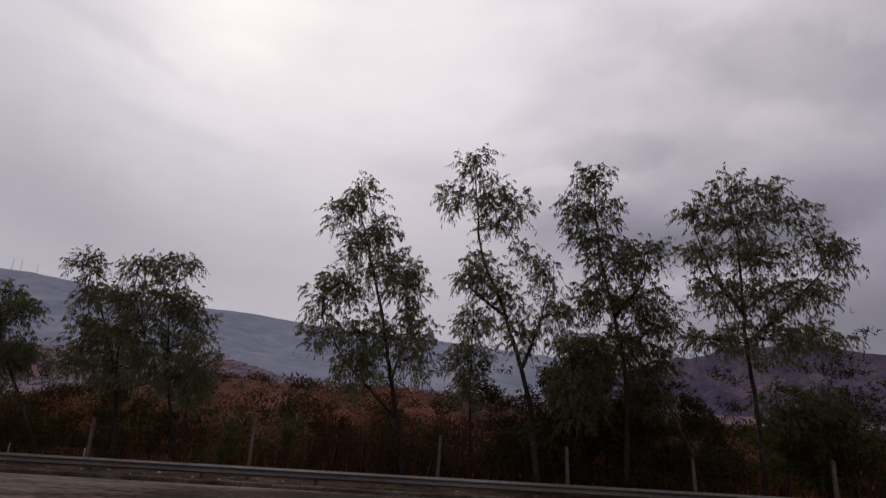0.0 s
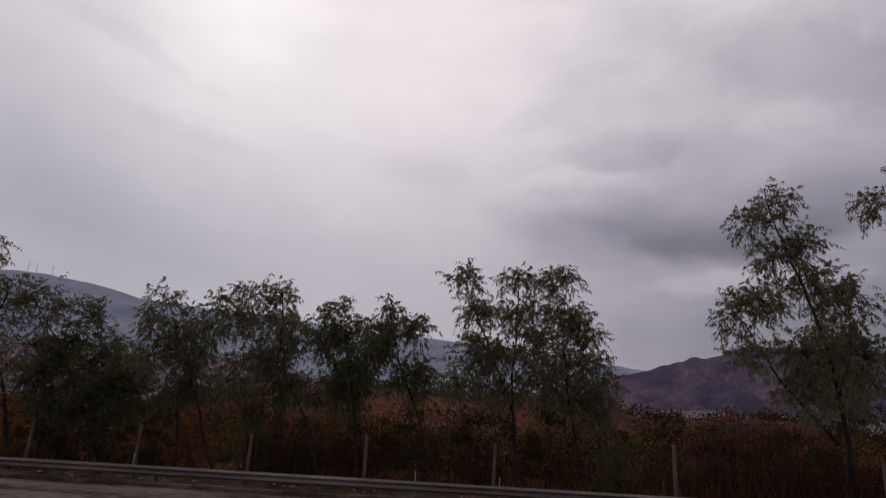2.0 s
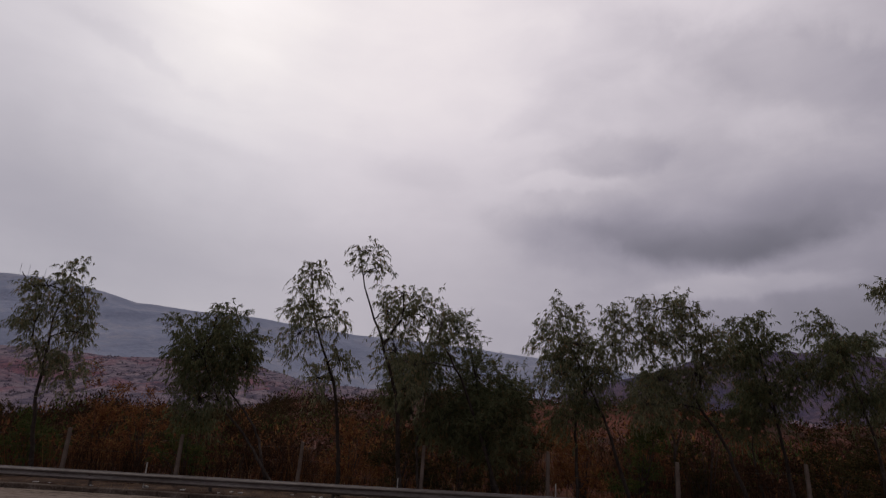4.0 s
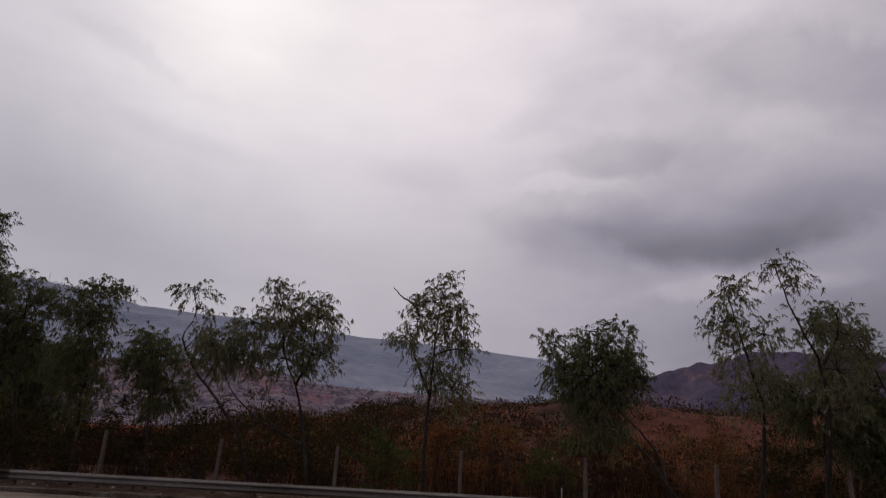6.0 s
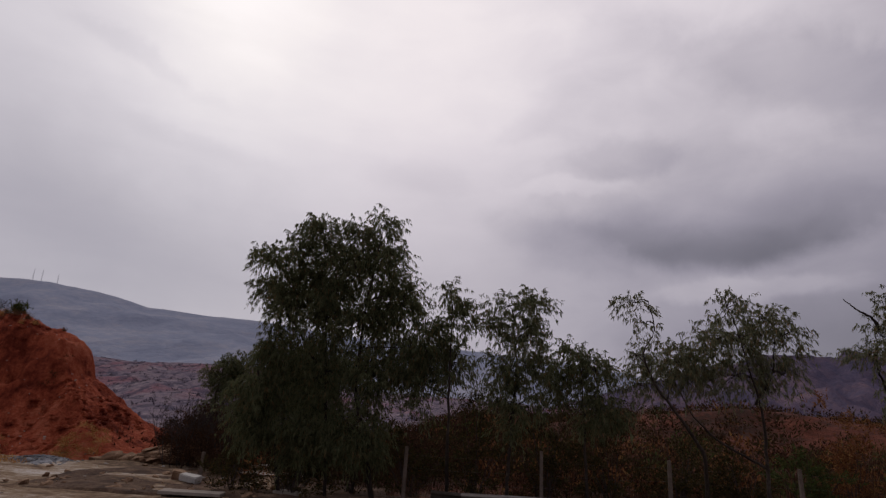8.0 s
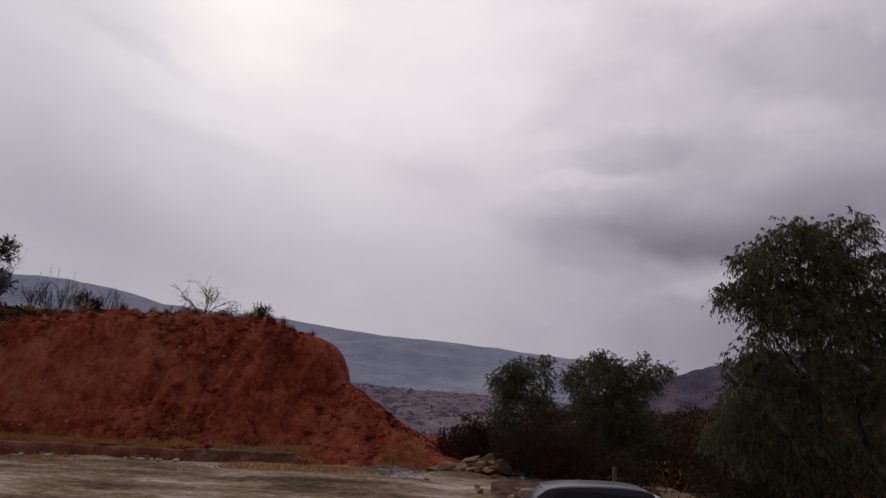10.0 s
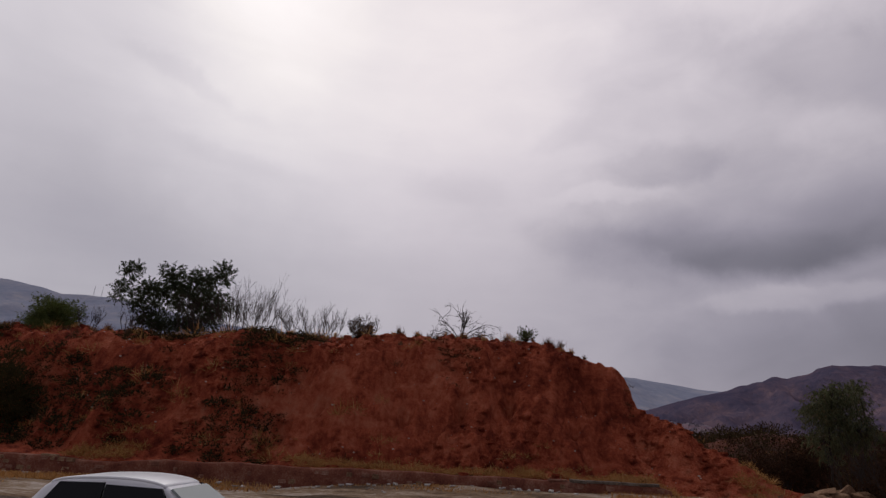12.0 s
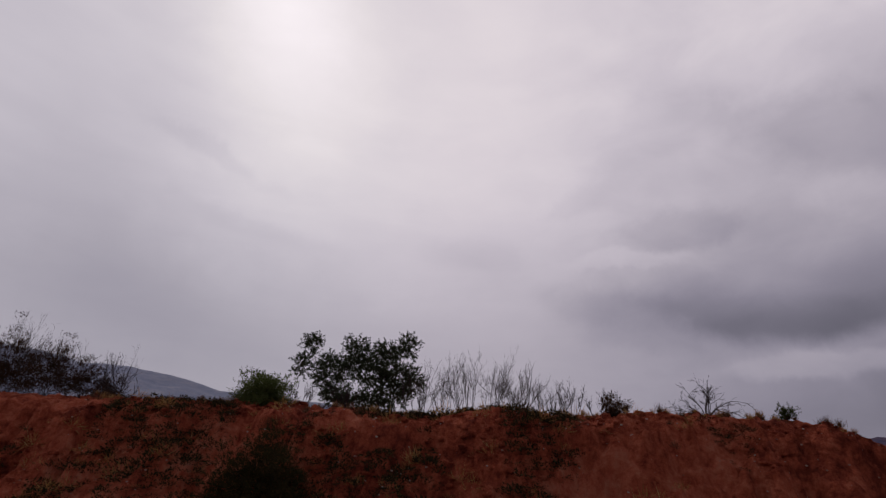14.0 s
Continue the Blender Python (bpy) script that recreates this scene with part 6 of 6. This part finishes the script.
def loft(sections, close=True):
    bm = bmesh.new()
    rows = [[bm.verts.new(p) for p in sec] for sec in sections]
    for a, b in zip(rows, rows[1:]):
        for i in range(len(a)):
            j = (i + 1) % len(a)
            bm.faces.new((a[i], a[j], b[j], b[i]))
    if close:
        bm.faces.new(list(reversed(rows[0])))
        bm.faces.new(rows[-1])
    bmesh.ops.recalc_face_normals(bm, faces=list(bm.faces))
    return bm


def finer(rows, n=5):
    out = []
    for k in range(len(rows) - 1):
        p0, p1, p2, p3 = (np.array(rows[min(max(k + o, 0), len(rows) - 1)]) for o in (-1, 0, 1, 2))
        for s in range(n):
            u = s / n
            out.append(tuple(0.5 * (2 * p1 + (p2 - p0) * u + (2 * p0 - 5 * p1 + 4 * p2 - p3) * u * u + (3 * p1 - p0 - 3 * p2 + p3) * u ** 3)))
    return out + [tuple(rows[-1])]


def rounded(x, w, z0, z1, r=0.12, top=1.0):
    pts = []
    for sx, sz, a0 in ((1, 1, 0), (-1, 1, 90), (-1, -1, 180), (1, -1, 270)):
        for k in range(4):
            a = radians(a0 + 30 * k)
            ww = w * (top if sz > 0 else 1.0)
            cx, cz = sx * (ww / 2 - r), (z1 - r if sz > 0 else z0 + r)
            pts.append((x, cx + r * math.cos(a), cz + r * math.sin(a)))
    return pts


def hatchback(x, y, paint, roof, size, label, stretch=1.0, front=1.0):
    """front: how far forward the windscreen reaches."""
    car = empty("car", x, y, ROAD_Z, label, "car")
    car.scale = (size * stretch, size, size)
    body = [(-2.0, 1.45, 0.45, 0.80), (-1.92, 1.62, 0.30, 0.98), (-1.5, 1.70, 0.24, 1.0), (-0.5, 1.72, 0.22, 0.98), (0.6, 1.72, 0.22, 0.96), (1.2, 1.68, 0.24, 0.90), (1.8, 1.60, 0.28, 0.80), (2.02, 1.40, 0.42, 0.68)]
    part("body", loft([rounded(a, w, z0, z1, 0.10) for a, w, z0, z1 in finer(body)]), paint, car, smooth=True)
    cabin = [(-1.85, 1.50, 0.93, 1.02), (-1.60, 1.40, 0.93, 1.34), (-1.2, 1.34, 0.93, 1.46), (-0.3, 1.34, 0.93, 1.51), (0.3, 1.32, 0.93, 1.47), (0.2 + 0.42 * front, 1.36, 0.93, 1.36), (0.2 + 1.02 * front, 1.46, 0.90, 0.98)]
    cabin = finer(cabin)
    part("cabin", loft([rounded(a, w, z0, z1, min(0.09, (z1 - z0) / 2.2), 0.86) for a, w, z0, z1 in cabin]), paint, car, smooth=True)
    skin = [(a, w * 0.86 - 0.03, z1) for a, w, z0, z1 in cabin if -1.58 < a < 0.2 + 0.42 * front]
    part("roof", loft([rounded(a, w, z1 - 0.05, z1 + 0.012, 0.028) for a, w, z1 in skin]), roof, car, smooth=True)
    for s in (-1, 1):
        for a, b in ((-1.46, -0.49), (-0.455, 0.2 + 0.35 * front)):
            bm = bmesh.new()
            pts = [(a + (0.16 if a < -1 else 0.0), 0.675), (b, 0.675), (b + (0.26 * front if b > 0 else 0.0), 0.735), (a - (0.10 if a < -1 else 0.0), 0.735)]
            zs = (1.39, 1.42 if b < 0 else 1.38, 1.0, 1.0)
            outer = [bm.verts.new((px, s * (py + 0.012), pz)) for (px, py), pz in zip(pts, zs)]
            inner = [bm.verts.new((px, s * (py - 0.03), pz)) for (px, py), pz in zip(pts, zs)]
            bm.faces.new(outer), bm.faces.new(list(reversed(inner)))
            for i in range(4):
                j = (i + 1) % 4
                bm.faces.new((outer[i], inner[i], inner[j], outer[j]))
            bmesh.ops.recalc_face_normals(bm, faces=list(bm.faces))
            part("side_window", bm, M_GLASS, car, "dark tinted side window")
        bm = bmesh.new()
        bmesh.ops.create_uvsphere(bm, u_segments=12, v_segments=8, radius=0.1, matrix=Matrix.Translation((0.72, s * 0.90, 1.02)) @ Matrix.Diagonal((0.7, 1.0, 0.7, 1)))
        part("door_mirror", bm, paint, car, smooth=True)
        bm = bmesh.new()
        bmesh.ops.create_uvsphere(bm, u_segments=12, v_segments=8, radius=0.16, matrix=Matrix.Translation((1.86, s * 0.58, 0.66)) @ Matrix.Diagonal((0.6, 1.0, 0.5, 1)))
        part("headlight", bm, M_LAMP, car, smooth=True)
        for wx in (-1.25, 1.3):
            m = Matrix.Translation((wx, s * 0.78, 0.31)) @ Matrix.Rotation(radians(90), 4, "X")
            bm = bmesh.new()
            bmesh.ops.create_cone(bm, cap_ends=True, segments=28, radius1=0.31, radius2=0.31, depth=0.2, matrix=m)
            bmesh.ops.bevel(bm, geom=[e for e in bm.edges if len(e.link_faces) == 2 and abs(e.calc_face_angle()) > 1.0], offset=0.03, segments=2, affect="EDGES")
            tyre = part("wheel", bm, M_TYRE, car, smooth=True)
            bm = bmesh.new()
            bmesh.ops.create_cone(bm, cap_ends=True, segments=20, radius1=0.2, radius2=0.18, depth=0.215, matrix=m)
            part("rim", bm, M_RIM, tyre)
    bm = bmesh.new()
    a0, a1 = 0.24 + 0.42 * front, 0.2 + 0.98 * front
    quad = [(a0, 0.58, 1.352), (a0, -0.58, 1.352), (a1, -0.66, 1.005), (a1, 0.66, 1.005)]
    up = [bm.verts.new((a + 0.02, b, c + 0.03)) for a, b, c in quad]
    dn = [bm.verts.new((a - 0.01, b, c)) for a, b, c in quad]
    bm.faces.new(up), bm.faces.new(list(reversed(dn)))
    for i in range(4):
        j = (i + 1) % 4
        bm.faces.new((up[i], dn[i], dn[j], up[j]))
    bmesh.ops.recalc_face_normals(bm, faces=list(bm.faces))
    part("windscreen", bm, M_SCREEN, car, "pale reflecting windscreen")
    return car


M_WHITE = blend_material("white_car_paint", [(0.3, (0.72, 0.73, 0.74)), (0.7, (0.80, 0.81, 0.82))], 1.0, None, 0.3, None, 0, 0, None, 0.5)
M_SILVER = blend_material("silver_roof_paint", [(0.3, (0.10, 0.105, 0.115)), (0.7, (0.14, 0.145, 0.155))], 1.0, None, 0.28, None, 0, 0, None, 0.5, 0.6)
hatchback(-69.45, 13.1, M_PAINT, M_SILVER, 0.965, "near-black hatchback car with a silvery roof on the road", 1.06, 0.72)
hatchback(-93.15, 9.6, M_WHITE, M_WHITE, 0.935, "white car with dark side windows on the road", 1.08)
